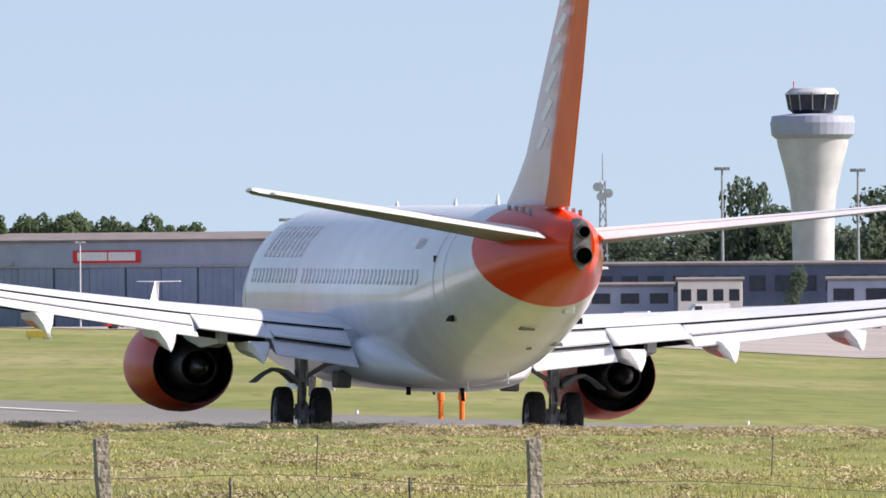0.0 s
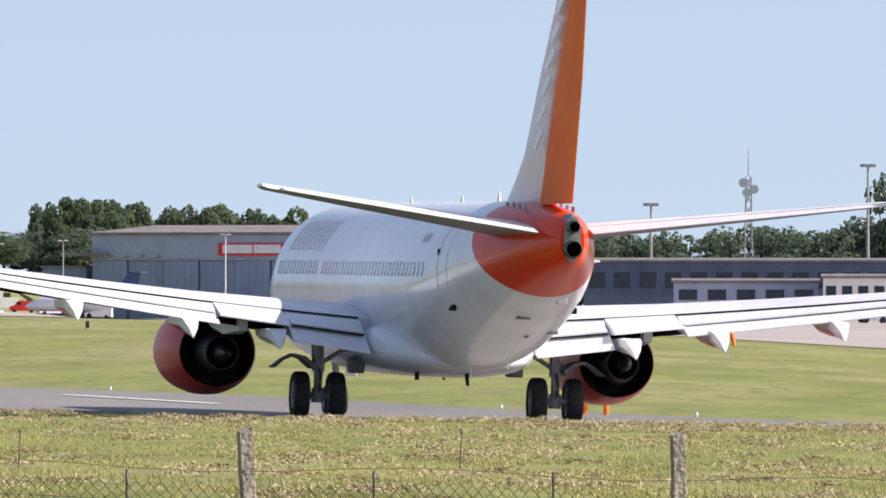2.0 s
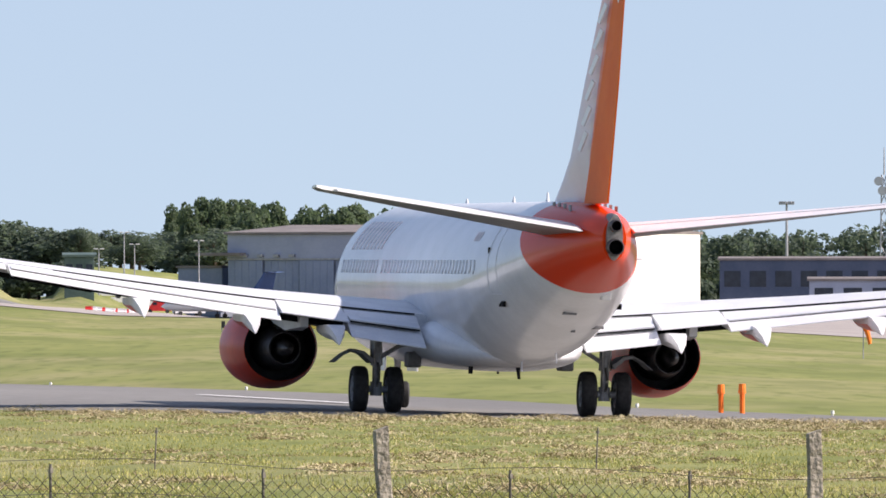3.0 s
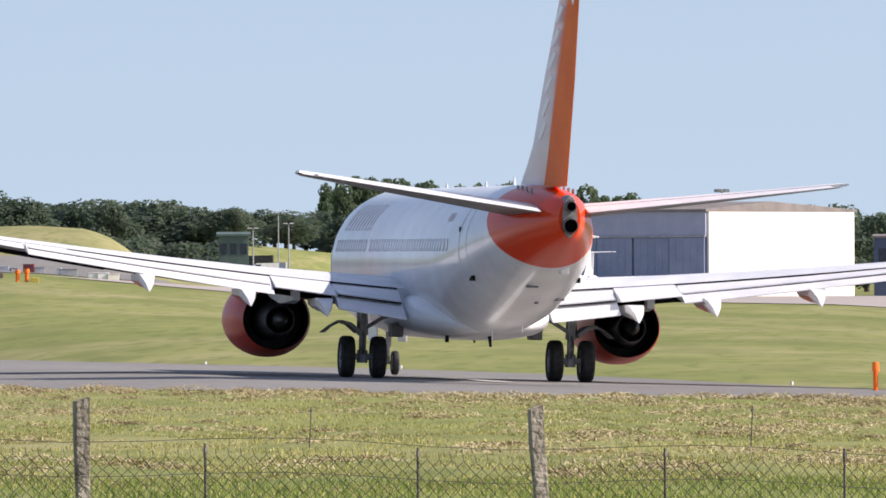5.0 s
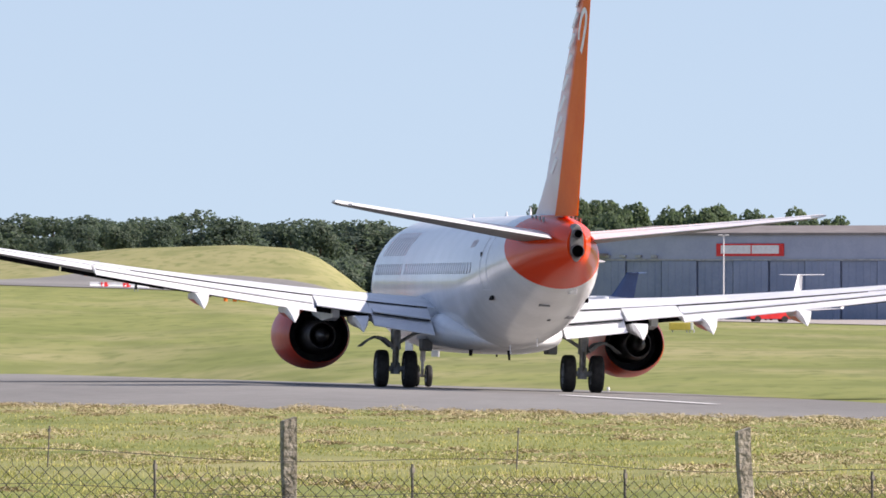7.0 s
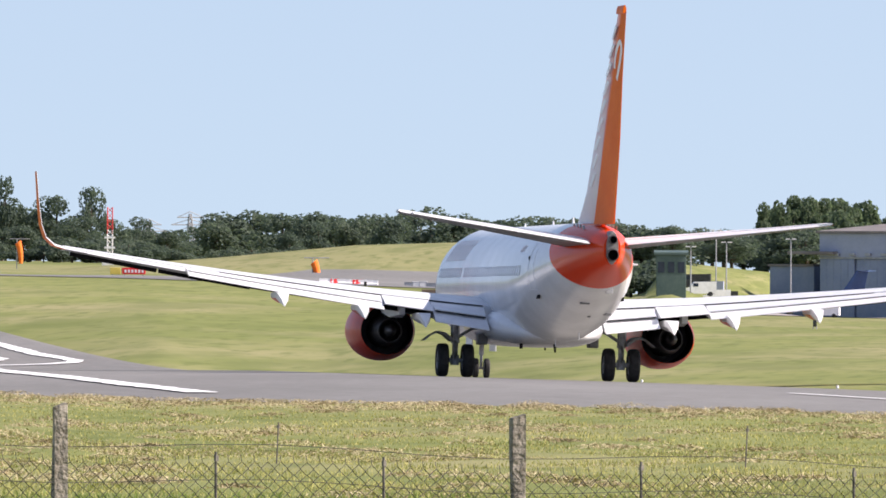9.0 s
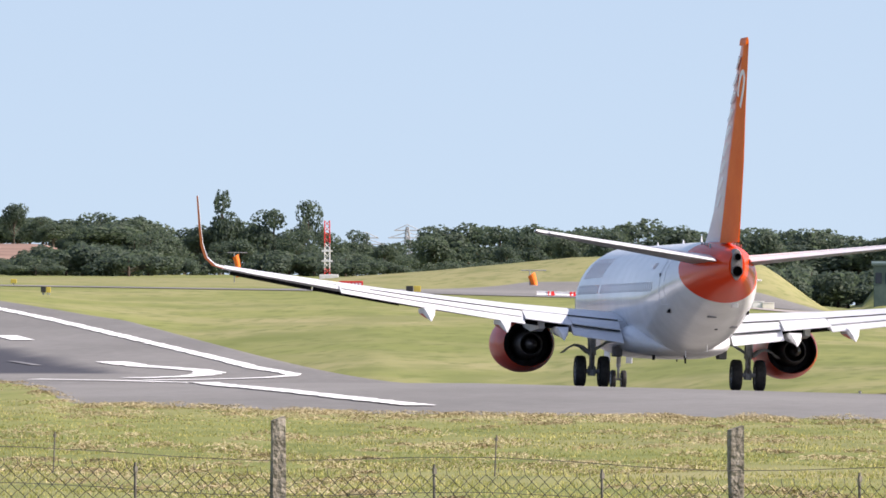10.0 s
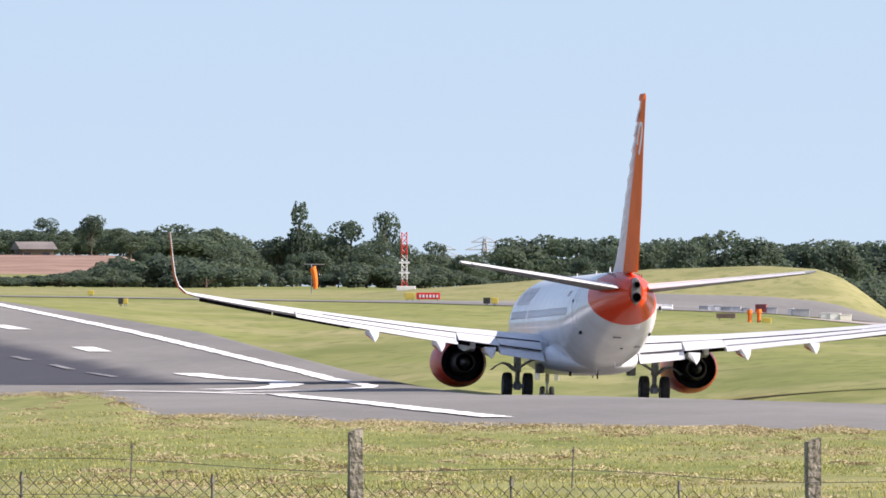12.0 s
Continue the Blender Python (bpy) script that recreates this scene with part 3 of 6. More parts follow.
def add_wing(jet, s):
    """One wing with its flaps, aileron, fairings, engine and winglet; s is +1 for the right."""
    bm = bmesh.new()
    xs = [1.0, 1.88, 3.5, 5.75, 8, 10.5, 13, 15.2, 16.62]
    cut = lambda x: 0.76 if x < 12.6 else 0.80
    loft(bm, [foil(s * x, wing_le(x), wing_te(x), wing_z(x), 0.135 - 0.003 * x, cut(x)) for x in xs])
    wing = part("wing", undersides(bm), ["wing", "under"], jet, "white painted wing, grey underside darkened for shade", True)
    for name, x0, x1, droop, drop in (("inboard_flap", 2.0, 3.85, 0.20, 0.06), ("thrust_gate", 3.9, 5.55, 0.02, 0.0), ("outboard_flap", 5.6, 12.4, 0.13, 0.04), ("aileron", 12.5, 15.9, 0.03, 0.0), ("tip_fairing", 15.92, 16.62, 0.0, 0.0)):
        bm = bmesh.new()
        st = 0.775 if x0 < 12.5 else 0.81
        ext = 0.22 if "flap" in name else 0.0
        rings = []
        for x in np.linspace(x0, x1, 5):
            le, te = wing_le(x), wing_te(x)
            r = foil(s * x, le, te - ext, wing_z(x) - drop, 0.135 - 0.003 * x, 1.0, st, droop)
            rings.append(r)
        loft(bm, rings)
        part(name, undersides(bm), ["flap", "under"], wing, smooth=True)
        if "flap" in name:            # the fore slat of the slotted flap, a thin upper vane
            bm = bmesh.new()
            loft(bm, [foil(s * x, wing_le(x), wing_te(x), wing_z(x) + 0.03, 0.05, 0.93, 0.77, 0.05) for x in np.linspace(x0 + 0.05, x1 - 0.05, 5)])
            part("spoiler_panel", bm, "wing", wing, smooth=True)
    for x0, x1, fr, dz in ((2.0, 12.4, 0.765, 0.012), (12.5, 15.9, 0.80, 0.012), (2.05, 3.8, 0.935, 0.0), (5.65, 12.35, 0.935, 0.0)):
        bm = bmesh.new()              # dark seam along the span
        rings = []
        for x in np.linspace(x0, x1, 9):
            le, te = wing_le(x), wing_te(x)
            c = le - te
            ty = 0.135 - 0.003 * x
            th = ty * c * 5 * (0.2969 * math.sqrt(fr) - 0.126 * fr - 0.3516 * fr ** 2 + 0.2843 * fr ** 3 - 0.1015 * fr ** 4) if fr < 0.9 else 0.03
            z = wing_z(x) + 0.02 * c * (1 - (2 * fr - 0.8) ** 2) + th + dz - (0.05 * (fr - 0.77) * c if fr > 0.9 else 0)
            y = le - fr * c
            rings.append([Vector((s * x, y + a, z + b)) for a, b in ((0.018, -0.03), (-0.018, -0.04), (-0.018, -0.004), (0.018, 0.004))])
        loft(bm, rings)
        part("seam", bm, "dark", wing)
    bm = bmesh.new()                  # near-black filler that stands for the shade between wing and flap
    loft(bm, [[Vector((s * x, wing_le(x) - 0.70 * (wing_le(x) - wing_te(x)), wing_z(x) - 0.02 - a)) for a in (0, 0.22)] +
              [Vector((s * x, wing_le(x) - 0.79 * (wing_le(x) - wing_te(x)), wing_z(x) - 0.05 - a)) for a in (0.2, 0)] for x in np.linspace(2.1, 12.3, 6)])
    part("flap_cove", bm, "dark", wing)
    for x, tip in ((4.25, 0.9), (6.35, 1.0), (9.15, 1.0)):
        bm = bmesh.new()
        te, z = wing_te(x), wing_z(x) - 0.33
        prof = [(3.0, 0.03, 0.06, -0.02), (2.0, 0.17, 0.08, -0.16), (0.8, 0.23, 0.10, -0.24), (-0.1, 0.23, 0.12, -0.27), (-0.5, 0.19, 0.06, -0.32), (-0.85 * tip, 0.09, -0.14, -0.36), (-1.0 * tip, 0.02, -0.34, -0.38)]

        def vee(k, grow=0.0):
            dy, w, a, b = prof[k]
            w += grow
            mid = a * 0.45 + b * 0.55
            return [Vector((s * x + px, te + dy, z + pz - (grow if pz == b else 0))) for px, pz in ((-w, a), (w, a), (w * 0.92, mid), (w * 0.35, b * 0.92 + a * 0.08), (0, b), (-w * 0.35, b * 0.92 + a * 0.08), (-w * 0.92, mid))]
        loft(bm, [vee(k) for k in range(7)])
        fairing = part("flap_track_fairing", bm, "flap", wing)
        if x > 5:
            bm = bmesh.new()
            loft(bm, [vee(k, 0.012)[2:] for k in (1, 2, 3)], False, False, False)
            part("painted_flash", bm, "red", fairing, "red-orange painted flash")
    for x0, x1 in ((9.76, 13.1), (13.16, 16.3)):
        bm = bmesh.new()              # drooped slats along the leading edge, rear faces blackened for the wing's shade
        rings = []
        for x in np.linspace(x0, x1, 4):
            le, z, q = wing_le(x), wing_z(x), 1.15 - 0.025 * x
            rings.append([Vector((s * x, le + a * q, z + b * q)) for a, b in ((-0.10, 0.14), (0.16, 0.05), (0.32, -0.07), (0.36, -0.21), (0.29, -0.23), (0.16, -0.10), (-0.05, 0.03))])
        loft(bm, rings)
        bmesh.ops.recalc_face_normals(bm, faces=bm.faces)
        for f in bm.faces:
            f.material_index = 1 if f.normal.y < -0.1 else 0
        part("slat", bm, ["flap", "dark"], wing)
    bm = bmesh.new()                  # blended winglet
    rings = []
    for k, (x, z, le, te) in enumerate(((16.6, 0, -1.86, -3.67), (17.0, 0.10, -2.2, -3.80), (17.32, 0.36, -2.6, -3.98), (17.52, 0.80, -3.1, -4.28), (17.68, 1.5, -3.9, -4.85), (17.88, 2.55, -5.1, -5.75))):
        zz = wing_z(16.6) + z
        ang = [0.1, 0.45, 0.9, 1.25, 1.38, 1.40][k]
        ring = foil(0, le, te, 0, 0.05)
        rings.append([Vector((s * (x - p.z * math.sin(ang)), p.y, zz + p.z * math.cos(ang))) for p in ring])
    loft(bm, rings)
    bmesh.ops.recalc_face_normals(bm, faces=bm.faces)
    for f in bm.faces:
        f.material_index = 1 if f.normal.x * s > 0.02 else 0
    part("winglet", bm, ["flap", "orange"], wing, "blended winglet, white inside and orange outside", True)
    # engine
    ex, ez, ey = s * 4.86, 1.51, 3.0
    m = Matrix.Translation((ex, 0, ez))
    bm = bmesh.new()
    lathe(bm, [(6.35, 0.80), (6.62, 0.86), (6.72, 0.93), (6.62, 1.0), (6.2, 1.06), (5.4, 1.10), (4.5, 1.095), (3.9, 1.04), (3.4, 0.965), (ey, 0.885), (ey + 0.003, 0.875)], 40, m, 1.03, 0.06, False)
    nac = part("engine_cowl", bm, "red", jet, "glossy red-orange engine cowl", True)
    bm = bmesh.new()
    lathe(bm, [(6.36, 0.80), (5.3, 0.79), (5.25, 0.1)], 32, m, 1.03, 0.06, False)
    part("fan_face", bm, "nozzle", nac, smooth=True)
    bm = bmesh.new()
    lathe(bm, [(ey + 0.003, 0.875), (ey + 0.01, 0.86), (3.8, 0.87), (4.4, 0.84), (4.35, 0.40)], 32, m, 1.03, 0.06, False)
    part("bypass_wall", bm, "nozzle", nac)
    bm = bmesh.new()
    lathe(bm, [(4.4, 0.58), (3.3, 0.56), (2.6, 0.47), (2.12, 0.40), (2.125, 0.375), (2.7, 0.38)], 32, m, 1, 0, False)
    part("core_nozzle", bm, "hot", nac, smooth=True)
    bm = bmesh.new()
    lathe(bm, [(2.75, 0.39), (2.6, 0.25), (1.95, 0.20), (1.5, 0.05), (1.45, 0.001)], 24, m)
    part("exhaust_plug", bm, "hot", nac, smooth=True)
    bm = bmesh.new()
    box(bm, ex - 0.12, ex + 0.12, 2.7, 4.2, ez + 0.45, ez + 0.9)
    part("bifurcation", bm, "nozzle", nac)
    bm = bmesh.new()
    loft(bm, [[Vector((ex + a * w, y, z)) for a, z in ((-1, zl), (1, zl), (1, zh), (-1, zh))] for y, w, zl, zh in ((5.9, 0.05, ez + 0.95, ez + 1.12), (4.5, 0.2, ez + 0.9, ez + 1.25), (2.6, 0.24, ez + 0.62, ez + 1.0), (0.6, 0.22, ez + 0.45, ez + 0.95), (-1.2, 0.10, ez + 0.55, ez + 0.85))])
    part("pylon", bm, "flap", nac)
    bm = bmesh.new()                  # strake on the inner flank
    box(bm, ex - s * 0.98 - 0.03, ex - s * 0.98 + 0.03, 5.0, 5.9, ez + 0.45, ez + 0.75)
    part("strake", bm, "red", nac)


def wheel_mesh(r, w):
    bm = bmesh.new()
    k = r * 0.14
    prof = [(-w * 0.38, r * 0.56), (-w * 0.48, r * 0.72), (-w * 0.46, r * 0.90), (-w / 2 + k * 0.7, r * 0.975), (-w * 0.2, r), (0, r * 1.0), (w * 0.2, r), (w / 2 - k * 0.7, r * 0.975), (w * 0.46, r * 0.90), (w * 0.48, r * 0.72), (w * 0.38, r * 0.56)]
    rings = [[Vector((y, rr * math.cos(a), rr * math.sin(a))) for a in [2 * math.pi * i / 32 for i in range(32)]] for y, rr in prof]
    loft(bm, rings + [rings[0]], False, False)
    for gx in (-0.18, 0.0, 0.18):    # tread grooves as shallow dark ribs
        ring = [[Vector((gx * w + d, (r + 0.004) * math.cos(a), (r + 0.004) * math.sin(a))) for a in [2 * math.pi * i / 32 for i in range(32)]] for d in (-0.008, 0.008)]
        loft(bm, ring, False, False)
    bmesh.ops.recalc_face_normals(bm, faces=bm.faces)
    tyre = bpy.data.meshes.new("tyre")
    bm.to_mesh(tyre)
    bm.free()
    tyre.shade_smooth()
    bm = bmesh.new()
    for sx in (-1, 1):
        rings = [[Vector((sx * x, rr * math.cos(a), rr * math.sin(a))) for a in [2 * math.pi * i / 24 for i in range(24)]] for x, rr in ((w * 0.40, r * 0.57), (w * 0.36, r * 0.5), (w * 0.18, r * 0.42), (w * 0.16, r * 0.2), (w * 0.34, r * 0.17), (w * 0.36, r * 0.02))]
        loft(bm, rings, False, True)
        for i in range(8):
            a = 2 * math.pi * i / 8
            rod(bm, (sx * w * 0.16, 0.31 * r * math.cos(a), 0.31 * r * math.sin(a)), (sx * w * 0.24, 0.31 * r * math.cos(a), 0.31 * r * math.sin(a)), r * 0.045, seg=6)
    bmesh.ops.recalc_face_normals(bm, faces=bm.faces)
    rim = bpy.data.meshes.new("rim")
    bm.to_mesh(rim)
    bm.free()
    tyre.materials.append(M["rubber"]), rim.materials.append(M["strut"])
    return tyre, rim


WHEELS = []


def add_gear(jet):
    tyre, rim = wheel_mesh(0.565, 0.40)
    ntyre, nrim = wheel_mesh(0.343, 0.20)

    def wheel(x, y, r, a, b):
        hub = new("wheel")
        hub.parent, hub.location = jet, (x, y, r)
        part("tyre", a, "rubber", hub)
        part("rim", b, "strut", hub)
        WHEELS.append((hub, Vector((x, y, r)), r))
    for s in (-1, 1):
        x = s * 2.86
        bm = bmesh.new()
        rod(bm, (x, 0, 0.55), (x, 0, 1.25), 0.10, seg=14)
        rod(bm, (x, 0, 1.15), (x + s * 0.04, 0.05, 2.3), 0.155, seg=14)
        rod(bm, (x - 0.62, 0, 0.565), (x + 0.62, 0, 0.565), 0.085, seg=12)
        rod(bm, (x, 0, 0.40), (x, 0, 0.75), 0.15, seg=12)
        strut = part("gear_strut", bm, "strut", jet, "grey painted main landing gear leg")
        bm = bmesh.new()
        rod(bm, (x, -0.05, 1.30), (x - s * 1.15, 0.1, 2.02), 0.055)
        rod(bm, (x - s * 0.5, 0.1, 1.62), (x - s * 1.35, 0.35, 1.80), 0.04)
        part("side_brace", bm, "strut", strut)
        bm = bmesh.new()                          # scissor links and brake lines
        rod(bm, (x, -0.10, 0.62), (x, -0.42, 0.88), 0.035)
        rod(bm, (x, -0.42, 0.88), (x, -0.14, 1.22), 0.035)
        for k in (-0.06, 0.06):
            rod(bm, (x + k, -0.14, 0.6), (x + k * 1.6, -0.17, 1.9), 0.013, seg=5)
        part("torque_link", bm, "metal", strut)
        bm = bmesh.new()                          # curved leg door outboard
        pts = [(0.12, 1.30), (0.38, 1.50), (0.62, 1.55), (0.86, 1.42), (1.08, 1.22)]
        rings = [[Vector((x + s * (px + o), y, pz - (0.10 if o else 0.0) * (1 - k / 5))) for y, o in ((-0.45, 0), (0.55, 0), (0.55, 0.05), (-0.45, 0.05))] for k, (px, pz) in enumerate(pts)]
        loft(bm, rings)
        part("gear_door", bm, "under", strut)
        bm = bmesh.new()                          # bay fairing plates inboard of the leg
        box(bm, x - s * 0.95 - 0.16, x - s * 0.95 + 0.16, -0.1, 0.7, 1.12, 1.5, bevel=0.05)
        rod(bm, (x - s * 0.95, 0.1, 1.4), (x - s * 1.1, 0.2, 2.0), 0.05)
        part("bay_plate", bm, "under", strut)
        for d in (-0.43, 0.43):
            wheel(x + d, 0, 0.565, tyre, rim)
    bm = bmesh.new()
    rod(bm, (0, 15.6, 0.34), (0, 15.6, 0.9), 0.05, seg=10)
    rod(bm, (0, 15.6, 0.8), (0, 15.55, 1.6), 0.085, seg=10)
    rod(bm, (-0.28, 15.6, 0.343), (0.28, 15.6, 0.343), 0.045)
    rod(bm, (0, 15.6, 1.0), (0, 16.6, 1.6), 0.045)
    leg = part("nose_gear_strut", bm, "strut", jet)
    bm = bmesh.new()
    for s in (-1, 1):
        box(bm, s * 0.42 - 0.02, s * 0.42 + 0.02, 14.9, 16.6, 0.95, 1.55)
    part("nose_gear_door", bm, "skin", leg)
    for d in (-0.2, 0.2):
        wheel(d, 15.6, 0.343, ntyre, nrim)


TRIM = 0.033                     # rise of the tailplane from front to back, per metre
RUDDER = []
HINGE = Matrix.Translation((0, -14.85, 5.17)) @ Matrix.Rotation(math.atan2(4.14, 6.93), 4, "X")   # the rudder's leaning hinge line as its z axis
SWAY = [(0, -3), (0.5, -2.5), (1, -1.5), (1.5, 3), (2, 4.5), (2.5, 5), (3, 0), (4, 0), (5, 1.5), (6, 3), (6.5, 4), (7.5, 4.5), (8.5, 4), (9, 5.5), (9.5, 6), (10.5, 5), (12, 4.5)]


def add_tail(jet):
    bm = bmesh.new()                              # fixed fin with dorsal fillet
    sec = [(4.9, -8.0, -14.75, 0.012), (5.3, -9.1, -14.8, 0.03), (5.75, -10.4, -15.08, 0.06), (6.3, -11.55, -15.45, 0.08), (8.0, -13.4, -16.45, 0.095), (10.0, -15.6, -17.69, 0.085), (12.05, -17.85, -18.96, 0.055)]

    def vfoil(z, le, te, t, cut):
        c = (le - te) / cut
        return [Vector((p.z, p.y, z)) for p in foil(0, le, le - c, 0, t, cut)]
    loft(bm, [vfoil(z, le, te, t, 0.68) for z, le, te, t in sec])
    fin = part("fin", bm, "fin", jet, "white tail fin fading to orange", True)
    bm = bmesh.new()

    def rsec(z, h, te):
        w = 0.20 - 0.0205 * (z - 5)
        return [Vector((a * w * 1.0, y, z)) for a, y in ((-0.55, h + 0.1), (-1, h), (-0.6, h * 0.5 + te * 0.5), (-0.12, te), (0.12, te), (0.6, h * 0.5 + te * 0.5), (1, h), (0.55, h + 0.1))]
    loft(bm, [rsec(5.17, -14.85, -17.1), rsec(8.0, -16.49, -18.2), rsec(10, -17.73, -18.75), rsec(12.1, -18.98, -19.5)])
    for v in bm.verts:
        v.co = HINGE.inverted() @ v.co
    rudder = part("rudder", bm, "orange", jet, "orange rudder")
    rudder.matrix_local = HINGE
    RUDDER.append(rudder)
    bm = bmesh.new()
    loft(bm, [[Vector((a, y, z)) for a, y in ((-w, -17.78), (-w, -19.47), (w, -19.47), (w, -17.78))] for z, w in ((12.05, 0.055), (12.2, 0.05), (12.31, 0.015))])
    part("fin_tip_cap", bm, "orange", fin)
    # plain slanted flashes in place of the airline's lettering
    for s in (-1, 1):
        for i in range(9):
            z0 = 6.45 + i * 0.60
            y0 = -14.57 - (z0 - 6.5) * 0.61
            bm = bmesh.new()
            h, wd = 0.44, 0.34
            quad = [(y0 + 0.35, z0), (y0 + 0.35 - wd, z0 - 0.06), (y0 - 0.45 - wd, z0 + h - 0.08), (y0 - 0.45, z0 + h)]
            f = [bm.verts.new((s * (fin_half(y, z) + 0.006), y, z)) for y, z in quad]
            g = [bm.verts.new((s * (fin_half(y, z) - 0.02), y, z)) for y, z in quad]
            bm.faces.new(f), bm.faces.new(g[::-1])
            for a in range(4):
                bm.faces.new((f[a], f[(a + 1) % 4], g[(a + 1) % 4], g[a]))
            part("livery_flash", bm, "letter", fin)
    for s in (-1, 1):                             # a plain hooked flash on the rudder's upper part
        way = [(-18.40 + 0.30 * math.cos(a), 10.62 + 0.50 * math.sin(a)) for a in [math.pi * (-0.25 + 1.25 * i / 12) for i in range(13)]]
        way = [(y - 0.61 * (z - 10.62), z) for y, z in way + [(-18.69, 10.40), (-18.66, 10.15), (-18.60, 9.90)]]
        bm = bmesh.new()
        rows = []
        for i, (y, z) in enumerate(way):
            (ya, za), (yb, zb) = way[max(i - 1, 0)], way[min(i + 1, len(way) - 1)]
            d = Vector((yb - ya, zb - za)).normalized() * 0.085
            ring = []
            for yy, zz, o in ((y - d.y, z + d.x, 0.008), (y + d.y, z - d.x, 0.008), (y + d.y, z - d.x, -0.01), (y - d.y, z + d.x, -0.01)):
                h = float(np.interp(zz, [8.0, 10, 12.1], [-16.49, -17.73, -18.98]))
                te = float(np.interp(zz, [8.0, 10, 12.1], [-18.2, -18.75, -19.5]))
                k = min(max((h - yy) / (h - te), 0.0), 1.0)
                ring.append(HINGE.inverted() @ Vector((s * ((0.20 - 0.0205 * (zz - 5)) * float(np.interp(k, [0, 0.5, 1], [1, 0.6, 0.12])) + o), yy, zz)))
            rows.append(ring)
        loft(bm, rows)
        part("livery_hook", bm, "letter", rudder)
    for s in (-1, 1):
        bm = bmesh.new()
        st = [(0.3, -13.35, -17.3, 4.50, 0.10), (1.0, -13.85, -17.5, 4.58, 0.10), (3.0, -15.15, -18.05, 4.83, 0.095), (5.0, -16.45, -18.65, 5.08, 0.09), (7.0, -17.75, -19.22, 5.34, 0.085), (7.17, -18.05, -19.26, 5.37, 0.05)]
        loft(bm, [foil(s * x, le, te, z - TRIM * (le - te), t, 0.70, droop=-TRIM) for x, le, te, z, t in st])
        stab = part("tailplane", undersides(bm), ["wing", "under"], jet, "white tailplane, grey underside darkened for shade", True)
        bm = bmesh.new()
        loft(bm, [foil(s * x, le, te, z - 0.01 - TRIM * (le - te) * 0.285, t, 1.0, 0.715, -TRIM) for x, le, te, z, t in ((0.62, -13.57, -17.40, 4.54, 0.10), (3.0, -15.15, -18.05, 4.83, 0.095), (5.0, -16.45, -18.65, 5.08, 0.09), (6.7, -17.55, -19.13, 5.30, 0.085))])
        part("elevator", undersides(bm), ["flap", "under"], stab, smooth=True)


def fin_half(y, z):
    """Half thickness of the fin's side at y, z."""
    le = float(np.interp(z, [5.75, 6.3, 8, 10, 12.05], [-10.4, -11.55, -13.4, -15.6, -17.85]))
    te = float(np.interp(z, [5.75, 6.3, 8, 10, 12.05], [-15.08, -15.45, -16.45, -17.69, -18.96]))
    t = float(np.interp(z, [5.75, 6.3, 8, 12], [0.06, 0.08, 0.095, 0.06]))
    c = (le - te) / 0.68
    f = min(max((le - y) / c, 0.01), 0.68)
    return t * c * 5 * (0.2969 * math.sqrt(f) - 0.126 * f - 0.3516 * f * f + 0.2843 * f ** 3 - 0.1015 * f ** 4) + 0.006 + 0.02 * c * 0.5


